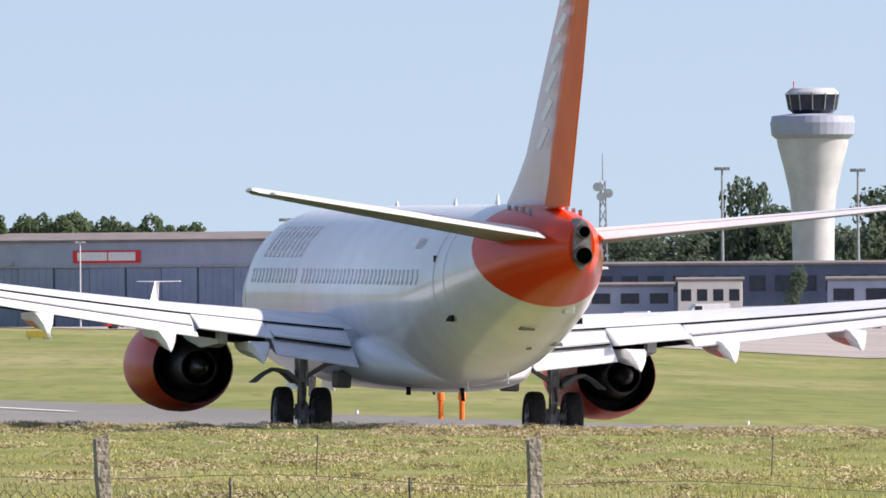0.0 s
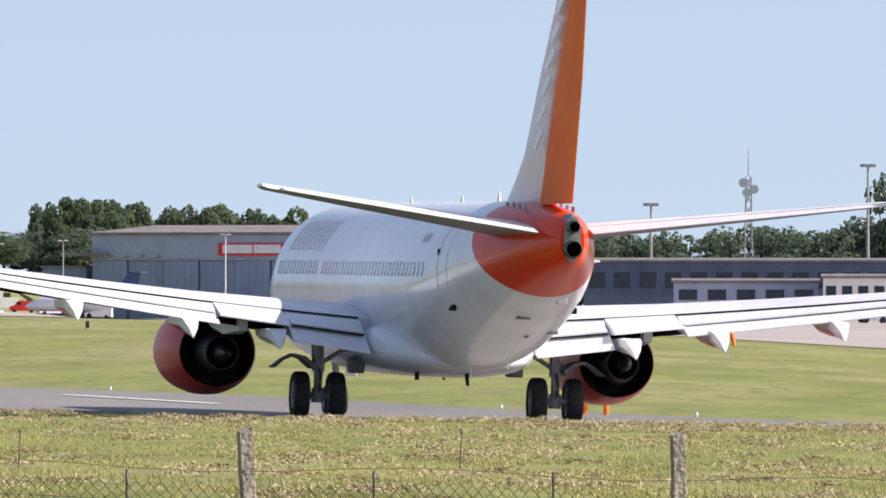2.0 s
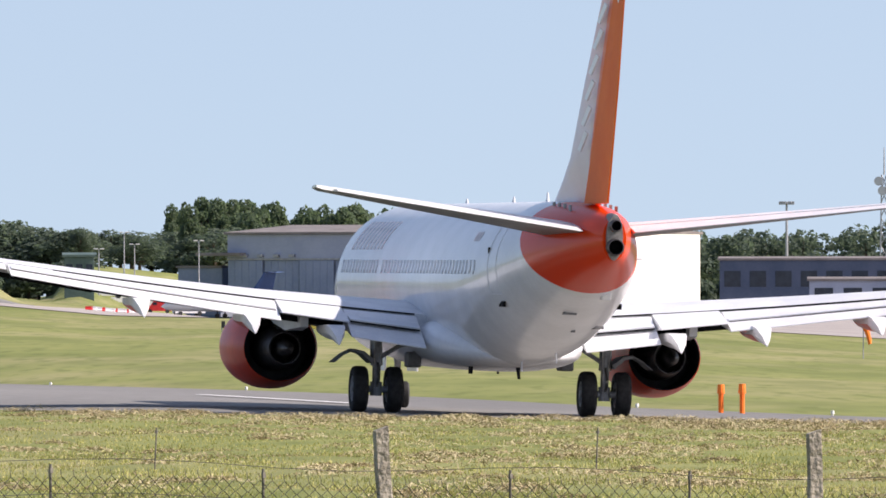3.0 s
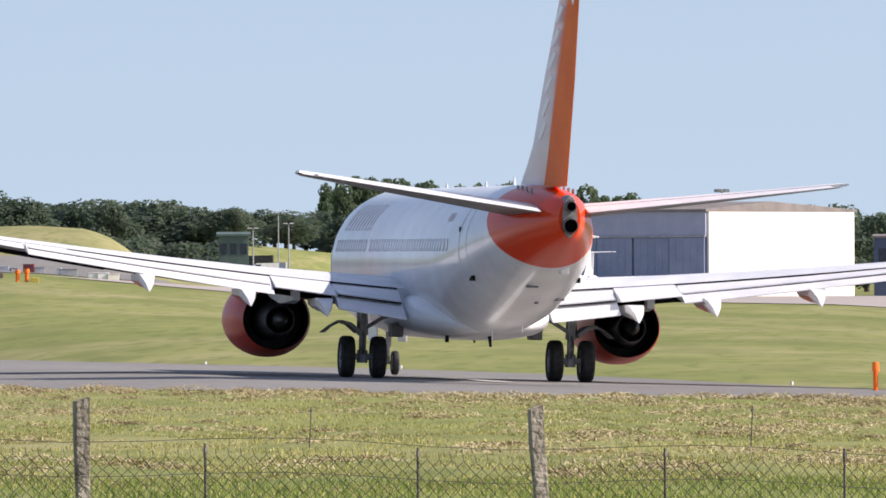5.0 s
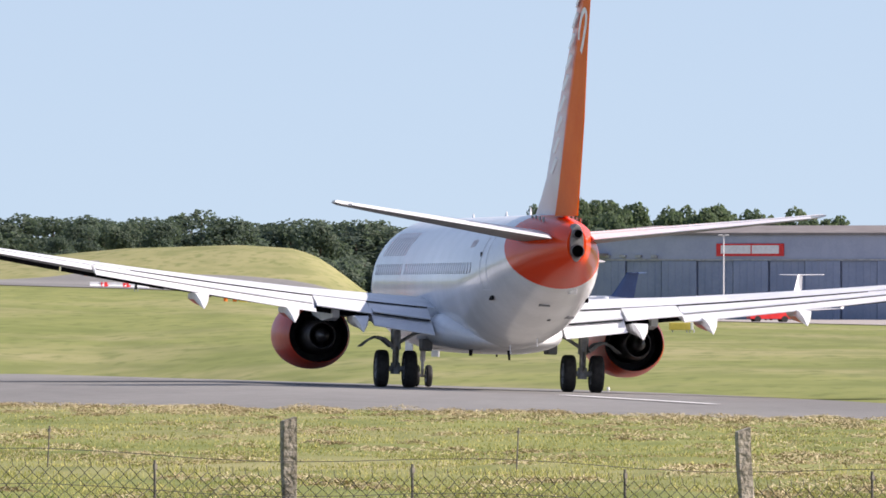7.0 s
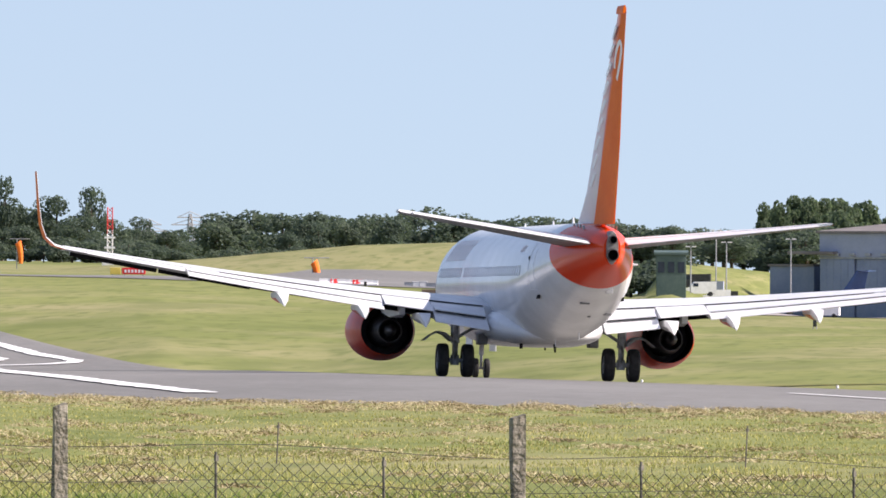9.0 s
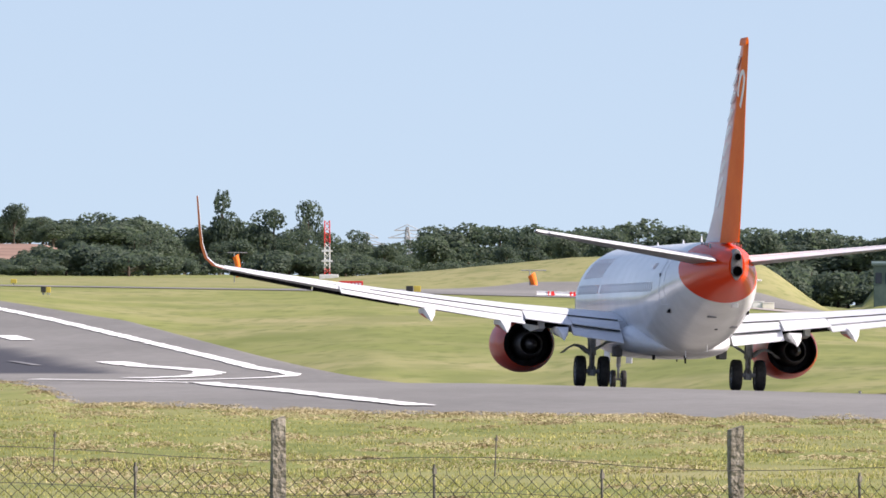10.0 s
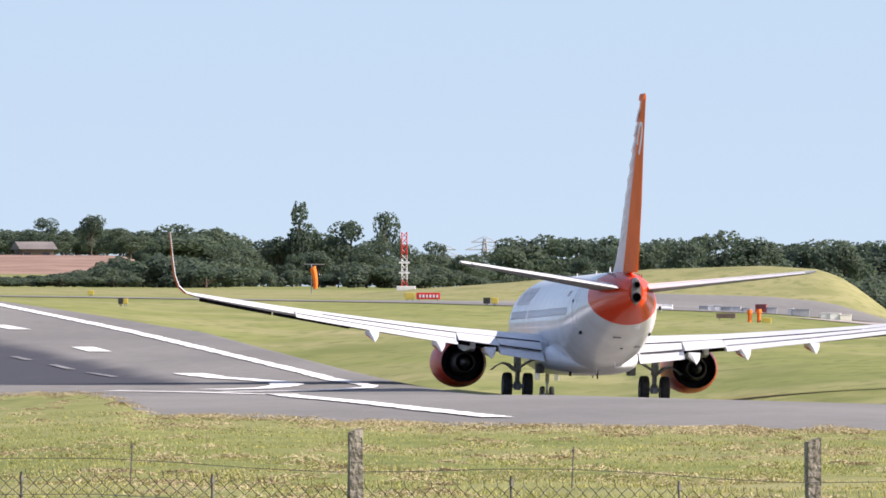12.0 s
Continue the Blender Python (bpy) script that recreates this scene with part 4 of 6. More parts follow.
def add_airliner():
    jet = thing("airliner", None, "white twin-engine airliner with orange tail, rolling on the runway", "airplane")
    bm = bmesh.new()
    ys = sorted({*np.linspace(19.6, 12.8, 14), *np.linspace(12, -5, 15), *np.linspace(-5.5, -18.15, 24)}, reverse=True)
    loft(bm, [body_ring(float(y)) for y in ys])
    body = part("fuselage", bm, "skin", jet, "glossy white fuselage with red-orange tail cone", True)
    bm = bmesh.new()                              # belly fairing at the wing roots
    rings = []
    for y, w, lo, hi in ((8.6, 0.5, 1.30, 1.6), (7.4, 1.4, 1.18, 2.1), (5.5, 1.92, 1.10, 2.4), (2.0, 2.0, 1.08, 2.5), (-1.5, 1.99, 1.08, 2.5), (-3.0, 1.80, 1.12, 2.3), (-4.6, 1.35, 1.22, 2.0), (-5.8, 0.6, 1.33, 1.6)):
        c, h = (lo + hi) / 2, (hi - lo) / 2
        rings.append([Vector((w * math.copysign(abs(math.cos(a)) ** 0.8, math.cos(a)), y, c + h * math.copysign(abs(math.sin(a)) ** 0.8, math.sin(a)))) for a in [2 * math.pi * i / 32 for i in range(32)]])
    loft(bm, rings)
    part("wing_fairing", bm, "skin", jet, smooth=True)
    add_wing(jet, -1), add_wing(jet, 1)
    add_tail(jet)
    add_gear(jet)
    # auxiliary power unit's exhausts in a grey fairing
    bm = bmesh.new()
    loft(bm, [[Vector((w * math.cos(a), y, 4.37 + h * math.sin(a))) for a in [2 * math.pi * i / 20 for i in range(20)]] for y, w, h in ((-17.6, 0.30, 0.58), (-18.1, 0.215, 0.56), (-18.23, 0.19, 0.53))])
    part("exhaust_fairing", bm, "shroud", body, "grey exhaust fairing", True)
    for z, r in ((4.14, 0.17), (4.64, 0.115)):
        bm = bmesh.new()
        lathe(bm, [(-17.9, r + 0.04), (-18.40, r + 0.03), (-18.43, r + 0.015), (-18.43, r)], 24, Matrix.Translation((0, 0, z)), 1, 0, False)
        pipe = part("exhaust_pipe", bm, "hot", body, smooth=True)
        # shallow bore, its colour standing for the dark of a deep pipe
        bm = bmesh.new()
        lathe(bm, [(-18.43, r), (-18.34, r * 0.97), (-18.27, r * 0.9), (-18.265, 0.0011)], 24, Matrix.Translation((0, 0, z)), 1, 0, False)
        part("sooty_bore", bm, "soot", pipe, "exhaust bore blackened for the shade inside")
    # cabin windows
    pane = None
    for s in (-1, 1):
        for i in range(44):
            y, z = 13.4 - i * 0.508, 3.62
            if i in (13,) or y < -8.7:
                continue
            if pane is None:
                bm = bmesh.new()
                box(bm, -0.012, 0.012, -0.115, 0.115, -0.17, 0.17)
                bmesh.ops.bevel(bm, geom=[e for e in bm.edges if abs(e.verts[0].co.x - e.verts[1].co.x) > 0.01], offset=0.08, segments=2, affect="EDGES")
                pane = part("window", bm, "pane", body)
                ob = pane
            else:
                ob = part("window", pane.data, "pane", body)
            lo, hi, w = body_at(y)
            ob.matrix_local = Matrix.Translation((s * (body_x(y, z)), y, z)) @ Matrix.Rotation(-s * math.asin((z - (lo + hi) / 2) / ((hi - lo) / 2)), 4, "Y")
    # doors: thin dark outlines lying on the skin, with a sill
    for s in (-1, 1):
        for y0, y1, z0, z1 in ((-10.9, -10.05, 2.98, 4.72), (14.6, 15.5, 2.75, 4.6)):
            bm = bmesh.new()
            pts = [(y0, z0 + (z1 - z0) * k / 8) for k in range(9)] + [(y1, z1 - (z1 - z0) * k / 8) for k in range(9)]
            pts.append(pts[0])
            for (ya, za), (yb, zb) in zip(pts, pts[1:]):
                rod(bm, (s * (body_x(ya, za) + 0.002), ya, za), (s * (body_x(yb, zb) + 0.002), yb, zb), 0.008, seg=4)
            door = part("door_outline", bm, "pane", body)
            if y0 < -9:
                bm = bmesh.new()
                box(bm, s * body_x(-10.5, 2.75) - 0.03, s * body_x(-10.5, 2.75) + 0.03, -10.85, -10.15, 2.68, 2.82, bevel=0.02)
                part("door_sill", bm, "dark", door)
                bm = bmesh.new()
                box(bm, s * body_x(-10.0, 4.0) - 0.02, s * body_x(-10.0, 4.0) + 0.02, -10.05, -9.85, 3.95, 4.10, bevel=0.02)
                part("door_window", bm, "dark", door)
    # pale slanted bars where the airline's name stands on the flank
    for s in (-1, 1):
        for i in range(9):
            y = 12.6 - i * 0.62
            bm = bmesh.new()
            rows = []
            for k in range(5):
                f = k / 4
                za = 4.05 + f * 0.72
                rows.append([(s * (body_x(0, za) + 0.006), y - 0.3 * f, za), (s * (body_x(0, za) + 0.006), y - 0.3 - 0.3 * f, za)])
            loft(bm, rows, False, False, False)
            part("livery_bar", bm, "livery", body)
        bm = bmesh.new()
        for k in range(3):
            y = -7.2 - k * 0.33
            loft(bm, [[(s * (body_x(y, z) + 0.006), y, z), (s * (body_x(y, z) + 0.006), y - 0.2, z)] for z in (4.25, 4.36, 4.48)], False, False, False)
        part("registration_bars", bm, "livery", body)
    # aerials, vents and drain masts
    for y, h in ((4.5, 0.12), (-3.0, 0.14), (-8.2, 0.22)):
        bm = bmesh.new()
        loft(bm, [[Vector((a * w, yy, z)) for a, yy in ((-1, y + c), (1, y + c), (1, y - c), (-1, y - c))] for z, w, c in ((5.2, 0.03, 0.2), (5.25 + h, 0.01, 0.06))])
        part("blade_aerial", bm, "flap", body)
    for y in (-12.6, -13.4, -14.2, -15.0):
        for s in (-1, 1):
            bm = bmesh.new()
            box(bm, s * 0.55 - 0.012, s * 0.55 + 0.012, y - 0.16, y + 0.16, body_at(y)[1] - 0.28, body_at(y)[1] - 0.02)
            part("vortex_fin", bm, "under", body)
    bm = bmesh.new()
    loft(bm, [[Vector((a * w, y + dy, z)) for a, dy in ((-1, 0.14), (1, 0.14), (1, -0.14), (-1, -0.14))] for z, w, y in ((1.3, 0.035, -4.2), (0.92, 0.015, -4.5))])
    part("belly_aerial", bm, "dark", body)
    bm = bmesh.new()
    loft(bm, [[Vector((0.5 + a * w, y + dy, z)) for a, dy in ((-1, 0.1), (1, 0.1), (1, -0.1), (-1, -0.1))] for z, w, y in ((1.3, 0.025, 2.2), (1.0, 0.012, 2.0))])
    part("belly_aerial", bm, "dark", body)
    bm = bmesh.new()
    rod(bm, (-1.0, -3.2, 1.02), (-1.0, -3.2, 1.2), 0.055, seg=12)
    part("belly_light", bm, "dark", body)
    for x, y, z, a in ((-0.15, -12.8, 2.62, 0.16), (0.85, -10.4, 2.25, 0.22), (0.25, -10.9, 2.1, 0.05)):
        lo, hi, w = body_at(y)
        zz = (lo + hi) / 2 - (hi - lo) / 2 * math.sqrt(1 - (x / w) ** 2)
        bm = bmesh.new()
        box(bm, x - a, x + a, y - 0.14, y + 0.14, zz - 0.02, zz + 0.06, bevel=0.015)
        part("belly_vent", bm, "under", body)
    lo, hi, w = body_at(-14.4)
    z0 = (lo + hi) / 2 - (hi - lo) / 2 * math.sqrt(1 - (0.45 / w) ** 2)
    bm = bmesh.new()
    box(bm, 0.33, 0.57, -14.55, -14.25, z0 - 0.10, z0 + 0.08, bevel=0.04)
    part("light_fairing", bm, "letter", body, "small white light fairing")
    for x, y in ((-0.25, -6.4), (0.3, -8.2)):
        bm = bmesh.new()
        z1 = body_at(y)[0]
        rod(bm, (x, y, z1 + 0.06), (x, y - 0.10, z1 - 0.22), 0.022, 0.014, 6)
        part("drain_mast", bm, "flap", body)
    bm = bmesh.new()
    rod(bm, (1.42, -12.6, 3.9), (1.60, -12.75, 3.9), 0.05, 0.02, 8)
    part("tail_probe", bm, "flap", body)
    return jet


airliner = add_airliner()


# ---- the near fence and the grass ----
def fence_at(pan):
    """Distance of the fence line at a bearing."""
    return 59.0 / math.cos(radians(pan - 38.3))


def fence_point(pan):
    x, y = polar(pan, fence_at(pan))
    return x, y, float(ground_z(x, y))


FENCE_TURN = 38.3                # heading of the fence's normal


def add_posts():
    rng = random.Random(4)
    tops = {-0.49: -0.601, 1.362: -0.584, 3.32: -0.540, 5.357: -0.499, 7.44: -0.47, -2.3: -0.61}
    for pan, e in tops.items():
        x, y, z = fence_point(pan - 0.09)
        h = EYE + fence_at(pan) * math.tan(radians(e)) - z
        bm = bmesh.new()
        w = 0.040
        rings = []
        for k in range(9):
            f = k / 8
            dx, dy = 0.035 * math.sin(2.1 * f + pan) - 0.05 * f, 0.0
            g = 1 - 0.06 * f
            rings.append([Vector((a * w * g + dx + rng.uniform(-.006, .006), b * w * 0.9 * g + dy, f * (h + 0.3) - 0.3 + (0.012 * a if k == 8 else 0)))
                          for a, b in ((-1, -0.9), (-0.9, -1), (0.9, -1), (1, -0.9), (1, 0.9), (0.9, 1), (-0.9, 1), (-1, 0.9))])
        loft(bm, rings)
        ob = part("fence_post", bm, "concrete", None)
        ob.matrix_world = pose(x, y, z, 0, 0, 17)
        tagged(ob, "weathered mossy fence post in a chain-link fence", "post", "fence posts")


def add_stakes():
    for pan, e in ((-0.03, -0.77), (0.75, -0.765), (1.825, -0.758), (2.75, -0.735), (3.87, -0.72), (6.73, -0.68), (4.6, -0.70), (5.9, -0.69)):
        x, y, z = fence_point(pan)
        h = EYE + fence_at(pan) * math.tan(radians(e)) - z
        bm = bmesh.new()
        box(bm, -0.004, 0.004, -0.003, 0.003, -0.2, h)
        box(bm, -0.004, -0.001, -0.003, 0.012, -0.2, h)
        box(bm, -0.009, 0.009, -0.008, 0.010, h - 0.05, h - 0.02)
        ob = part("fence_stake", bm, "stake", None)
        ob.matrix_world = pose(x, y, z, 0, 0, FENCE_TURN)
        tagged(ob, "thin galvanised angle stake carrying fence wire", "stake", "fence stakes")
    for pan in (-1.6, 0.38, 2.30, 4.34, 6.26):
        x, y = polar(pan, 176)
        bm = bmesh.new()
        rod(bm, (0, 0, -0.1), (0.03, 0, 0.58), 0.011, 0.009, 6)
        rod(bm, (0.025, 0, 0.5), (0.028, 0, 0.54), 0.022, 0.022, 6)
        ob = part("marker_rod", bm, "stake", None)
        ob.matrix_world = pose(x, y, float(ground_z(x, y)))
        tagged(ob, "thin pale electric-fence rod standing in mown grass", "rod", "marker rods")


def tubes(segments, r):
    """Triangular tubes round many straight pieces of wire, as one mesh's vertices and faces."""
    a, b = segments[:, 0], segments[:, 1]
    d = b - a
    d /= np.linalg.norm(d, axis=1)[:, None]
    ref = np.tile([0.31, 0.2, 0.93], (len(d), 1))
    u = np.cross(d, ref)
    u /= np.linalg.norm(u, axis=1)[:, None]
    v = np.cross(d, u)
    ring = [u * math.cos(k) * r + v * math.sin(k) * r for k in (0, 2.094, 4.189)]
    co = np.stack([a + ring[0], a + ring[1], a + ring[2], b + ring[0], b + ring[1], b + ring[2]], 1).reshape(-1, 3)
    base = (np.arange(len(a)) * 6)[:, None]
    q = np.concatenate([base + np.array(k) for k in ([0, 1, 4, 3], [1, 2, 5, 4], [2, 0, 3, 5])])
    return co, q


def add_mesh_fence():
    a = np.array(fence_point(-3.2))
    b = np.array(fence_point(8.2))
    run = np.linalg.norm(b[:2] - a[:2])
    d = np.array([(b[0] - a[0]) / run, (b[1] - a[1]) / run])
    cell, rise, top = 0.0425, 0.034, 1.105
    rows = 32
    segs = []
    for i in range(int(run / cell)):
        for k in range(rows):
            xa, xb = i * cell + (-1) ** (k + i) * cell / 2, i * cell + (-1) ** (k + 1 + i) * cell / 2
            segs.append([[xa, 0.004 * (-1) ** i, top - k * rise], [xb, 0.004 * (-1) ** i, top - (k + 1) * rise]])
        if i % 2 == 0:
            segs.append([[i * cell + cell / 2, 0, top], [i * cell + cell / 2 + 0.008, 0.0, top + 0.04]])
    for h in (1.0, 1.19, 0.55):
        for i in range(int(run / 0.5)):
            segs.append([[i * 0.5, 0.01, h + 0.012 * math.sin(i * 0.52 * 2)], [i * 0.5 + 0.5, 0.01, h + 0.012 * math.sin((i + 1) * 0.52 * 2)]])
    s = np.array(segs)
    sag = 0.015 * np.sin(s[..., 0] * 2 * math.pi / 3.0 + 1.0)
    z = s[..., 2] + sag + (-0.205 + 0.46 * s[..., 0] / run)
    pts = np.stack([a[0] + d[0] * s[..., 0] - d[1] * s[..., 1], a[1] + d[1] * s[..., 0] + d[0] * s[..., 1], z + a[2]], -1)
    co, q = tubes(pts, 0.0022)
    me = bpy.data.meshes.new("chain_link_mesh")
    me.from_pydata(co.tolist(), [], q.tolist())
    tagged(part("chain_link_mesh", me, "wire"), "dark galvanised chain-link fence mesh with strained wires", "fence", kind="stuff")


def tufts(name, material, count, height, width, seed, d0, d1, label, lean=0.5, patchy=None, flat=0.0):
    """Very many narrow blades, thicker towards the lens, as one mesh."""
    rng = np.random.RandomState(seed)
    pan = rng.uniform(-2.6, 8.6, count * 3)
    d = 1.0 / (1.0 / d1 + (1.0 / d0 - 1.0 / d1) * rng.uniform(0, 1, count * 3))
    edge = near_edge(pan) - 0.5
    x, y = -d * np.sin(np.radians(pan)), d * np.cos(np.radians(pan))
    keep = d < edge
    if patchy is not None:
        keep &= patchy(x, y, d, edge, rng)
    x, y, d = x[keep][:count], y[keep][:count], d[keep][:count]
    n = len(x)
    z = ground_z(x, y) - 0.01
    h = height * rng.uniform(0.45, 1.3, n)
    w = width * rng.uniform(0.6, 1.4, n) * np.clip(d / 150, 0.7, 2.2)
    th = rng.uniform(0, 2 * math.pi, n)
    ln = rng.uniform(0, 2 * math.pi, n)
    le = h * lean * rng.uniform(0.2, 1.3, n)
    a = np.stack([x - np.cos(th) * w, y - np.sin(th) * w, z], -1)
    b = np.stack([x + np.cos(th) * w, y + np.sin(th) * w, z], -1)
    m1 = np.stack([x + np.cos(th) * w * .7 + np.cos(ln) * le * .35, y + np.sin(th) * w * .7 + np.sin(ln) * le * .35, z + h * 0.6 * (1 - flat)], -1)
    c = np.stack([x + np.cos(ln) * le, y + np.sin(ln) * le, z + h * (1 - flat)], -1)
    co = np.stack([a, b, m1, c], 1).reshape(-1, 3)
    me = bpy.data.meshes.new(name)
    base = (np.arange(n) * 4)[:, None]
    f = np.concatenate([base + np.array([0, 1, 2]), base + np.array([0, 2, 3])])
    me.from_pydata(co.tolist(), [], f.tolist())
    tagged(part(name, me, material), label, "grass", kind="stuff")


def hay_rows(x, y, d, edge, rng):
    """Straw lies in ragged drifts, thickest along the pavement's edge."""
    k = np.sin(x * 0.16 + np.sin(y * 0.055) * 2) + np.sin(y * 0.105 + 1.3 + np.sin(x * 0.12)) + 0.7 * np.sin(x * 0.55 + y * 0.21)
    k2 = np.sin(x * 1.3 + 2 * np.sin(y * 0.4)) * np.sin(y * 0.33 + x * 0.2)
    k = k + 0.9 * k2 + np.where(edge - d < 30, 1.1, 0) - np.where(d < 135, 2.6, 0)
    return rng.uniform(0, 1, len(x)) < 1 / (1 + np.exp(-2.6 * (k - 1.0)))


def mulch_patches(x, y, d, edge, rng):
    """Raked brown patches here and there between the greener swaths."""
    k = np.sin(x * 0.42 + 2 * np.sin(y * 0.083)) * np.sin(y * 0.071 + x * 0.13 + 1.0) + 0.35 * np.sin(x * 1.9 + y * 0.31) - np.where(d < 135, 2.0, 0)
    return rng.uniform(0, 1, len(x)) < 1 / (1 + np.exp(-9.0 * (k - 0.62)))


def add_grass():
    tufts("raked_mulch", "mulch", 60000, 0.035, 0.0055, 17, 125, 330, "raked patches of brown dead grass", 1.8, mulch_patches, 0.3)
    tufts("grass_blades", "blade", 380000, 0.050, 0.0058, 11, 78, 352, "short green and yellowish mown grass blades", 0.6)
    tufts("long_grass", "green_blade", 110000, 0.10, 0.005, 15, 76, 142, "longer green grass behind the fence", 0.5)
    tufts("straw", "straw", 190000, 0.05, 0.005, 12, 110, 352, "cut dry straw lying in drifts on the grass", 1.6, hay_rows, 0.45)
    # ragged heaps of hay
    rng = np.random.RandomState(21)
    co, f, n = [], [], 0
    for i in range(760):
        pan = rng.uniform(-2.4, 8.2)
        e = float(near_edge(pan))
        d = e - abs(rng.normal(0, 16)) - 1.5 if i % 2 else rng.uniform(140, e - 3)
        cx, cy = polar(pan, d)
        size = rng.uniform(0.14, 0.38)
        m = 190
        u = rng.normal(0, 0.45, (m, 2)) * size * np.array([2.2, 1.0])
        hz = np.maximum(0, 1 - (u[:, 0] / (2.2 * size)) ** 2 - (u[:, 1] / size) ** 2) * size * 0.42
        zz = float(ground_z(cx, cy))
        th, ph = rng.uniform(0, 6.28, m), rng.uniform(-0.5, 0.9, m)
        ln = rng.uniform(0.015, 0.055, m)
        w = 0.005
        p = np.stack([cx + u[:, 0], cy + u[:, 1], zz + hz * rng.uniform(0.5, 1.0, m)], -1)
        dirs = np.stack([np.cos(th) * np.cos(ph), np.sin(th) * np.cos(ph), np.sin(ph)], -1) * ln[:, None]
        side = np.stack([-np.sin(th), np.cos(th), 0.5 * np.ones(m)], -1) * w
        quad = np.stack([p - dirs - side, p - dirs + side, p + dirs + side, p + dirs - side], 1).reshape(-1, 3)
        co.append(quad)
        f.append(n + np.arange(m)[:, None] * 4 + np.arange(4))
        n += 4 * m
    me = bpy.data.meshes.new("hay_heaps")
    me.from_pydata(np.concatenate(co).tolist(), [], np.concatenate(f).tolist())
    tagged(part("hay_heaps", me, "hay"), "small ragged heaps of cut brown hay", "hay", kind="stuff")


add_posts()
add_stakes()
add_mesh_fence()
add_grass()


# ---- the far airfield ----
def leaf_crown(rng, lobes, count, size):
    """A crown of many small leaf clumps round several uneven lobes."""
    co, f = [], []
    lob = np.array(lobes)
    wt = lob[:, 3] ** 2
    pick = rng.choice(len(lob), count, p=wt / wt.sum())
    c = lob[pick]
    v = rng.normal(0, 1, (count, 3))
    v /= np.linalg.norm(v, axis=1)[:, None]
    r = c[:, 3] * rng.uniform(0.55, 1.08, count) ** 0.6
    p = c[:, :3] + v * r[:, None] * np.array([1, 1, 0.9])
    n = v + rng.normal(0, 0.5, (count, 3))
    n /= np.linalg.norm(n, axis=1)[:, None]
    a = np.cross(n, rng.normal(0, 1, (count, 3)))
    a /= np.linalg.norm(a, axis=1)[:, None]
    b = np.cross(n, a)
    s = size * rng.uniform(0.6, 1.5, count)[:, None]
    bend = n * s * 0.35
    quad = np.stack([p - a * s, p - b * s * 0.7 + bend * 0.3, p + a * s * 0.9 - bend, p + b * s * 0.8], 1).reshape(-1, 3)
    return quad, np.arange(count)[:, None] * 4 + np.arange(4)


def tree_kind(seed, shape):
    """Mesh data of a tree one unit high: trunk with limbs, and crown."""
    rng = np.random.RandomState(seed)
    bm = bmesh.new()
    rod(bm, (0, 0, -0.04), (0.01, 0, 0.4), 0.028, 0.018, 7)
    rod(bm, (0.01, 0, 0.38), (-0.01, 0.01, 0.75), 0.018, 0.006, 6)
    lobes = []
    if shape == "round":
        for i in range(13):
            a, h = rng.uniform(0, 6.28), rng.uniform(0.20, 0.80)
            q = rng.uniform(0.10, 0.32) * (1.15 - abs(h - 0.55))
            lobes.append((q * math.cos(a), q * math.sin(a), h, rng.uniform(0.12, 0.20)))
        lobes.append((0, 0, 0.82, 0.15))
    elif shape == "tall":
        for i in range(12):
            a, h = rng.uniform(0, 6.28), 0.2 + 0.7 * i / 11
            q = 0.10 * (1.1 - h) + 0.04
            lobes.append((q * math.cos(a), q * math.sin(a), h, rng.uniform(0.07, 0.13) * (1.25 - 0.6 * abs(h - 0.5))))
    elif shape == "bush":
        for i in range(9):
            a, q = rng.uniform(0, 6.28), rng.uniform(0.1, 0.7)
            lobes.append((q * math.cos(a), q * math.sin(a), rng.uniform(0.25, 0.66), rng.uniform(0.2, 0.34)))
    for x, y, z, r in lobes:
        rod(bm, (0, 0, max(0.15, z - 0.3)), (x, y, z), 0.010, 0.003, 5)
    bmesh.ops.recalc_face_normals(bm, faces=bm.faces)
    trunk = bpy.data.meshes.new("trunk")
    bm.to_mesh(trunk)
    bm.free()
    trunk.materials.append(M["bark"])
    co, f = leaf_crown(rng, lobes, 2200, 0.024 if shape != "bush" else 0.045)
    crown = bpy.data.meshes.new("crown")
    crown.from_pydata(co.tolist(), [], f.tolist())
    crown.materials.append(M["poplar" if shape == "tall" else "leaf"])
    return trunk, crown


KINDS = {"round": [tree_kind(k, "round") for k in (1, 2, 3, 4)], "tall": [tree_kind(k, "tall") for k in (11, 12, 13)], "bush": [tree_kind(k, "bush") for k in (21, 22, 23)]}
TREE_RNG = random.Random(77)
TREE_WORDS = {"round": ("dark green broad-leaved tree on the airfield's far edge", "tree", "far broad-leaved trees"),
              "tall": ("tall slim light-green poplar behind the hangar", "tree", "far poplars"),
              "bush": ("dark green hedge bush along the far field edge", "bush", "far hedge")}


def tree(pan, d, top, shape="round", broad=1.0, base=None):
    """A tree whose tip stands at an elevation of top degrees."""
    x, y = polar(pan, d)
    z = float(ground_z(x, y))
    h = EYE + d * math.tan(radians(top)) - z
    trunk, crown = TREE_RNG.choice(KINDS[shape])
    w = h * broad
    ob = thing(shape + "_tree" if shape != "bush" else "hedge_bush", Matrix.Translation((x, y, z)) @ Matrix.Rotation(TREE_RNG.uniform(0, 6.28), 4, "Z") @ Matrix.Diagonal((w, w, h / 0.98, 1)), *TREE_WORDS[shape])
    part("trunk", trunk, "bark", ob)
    part("crown", crown, "leaf", ob)


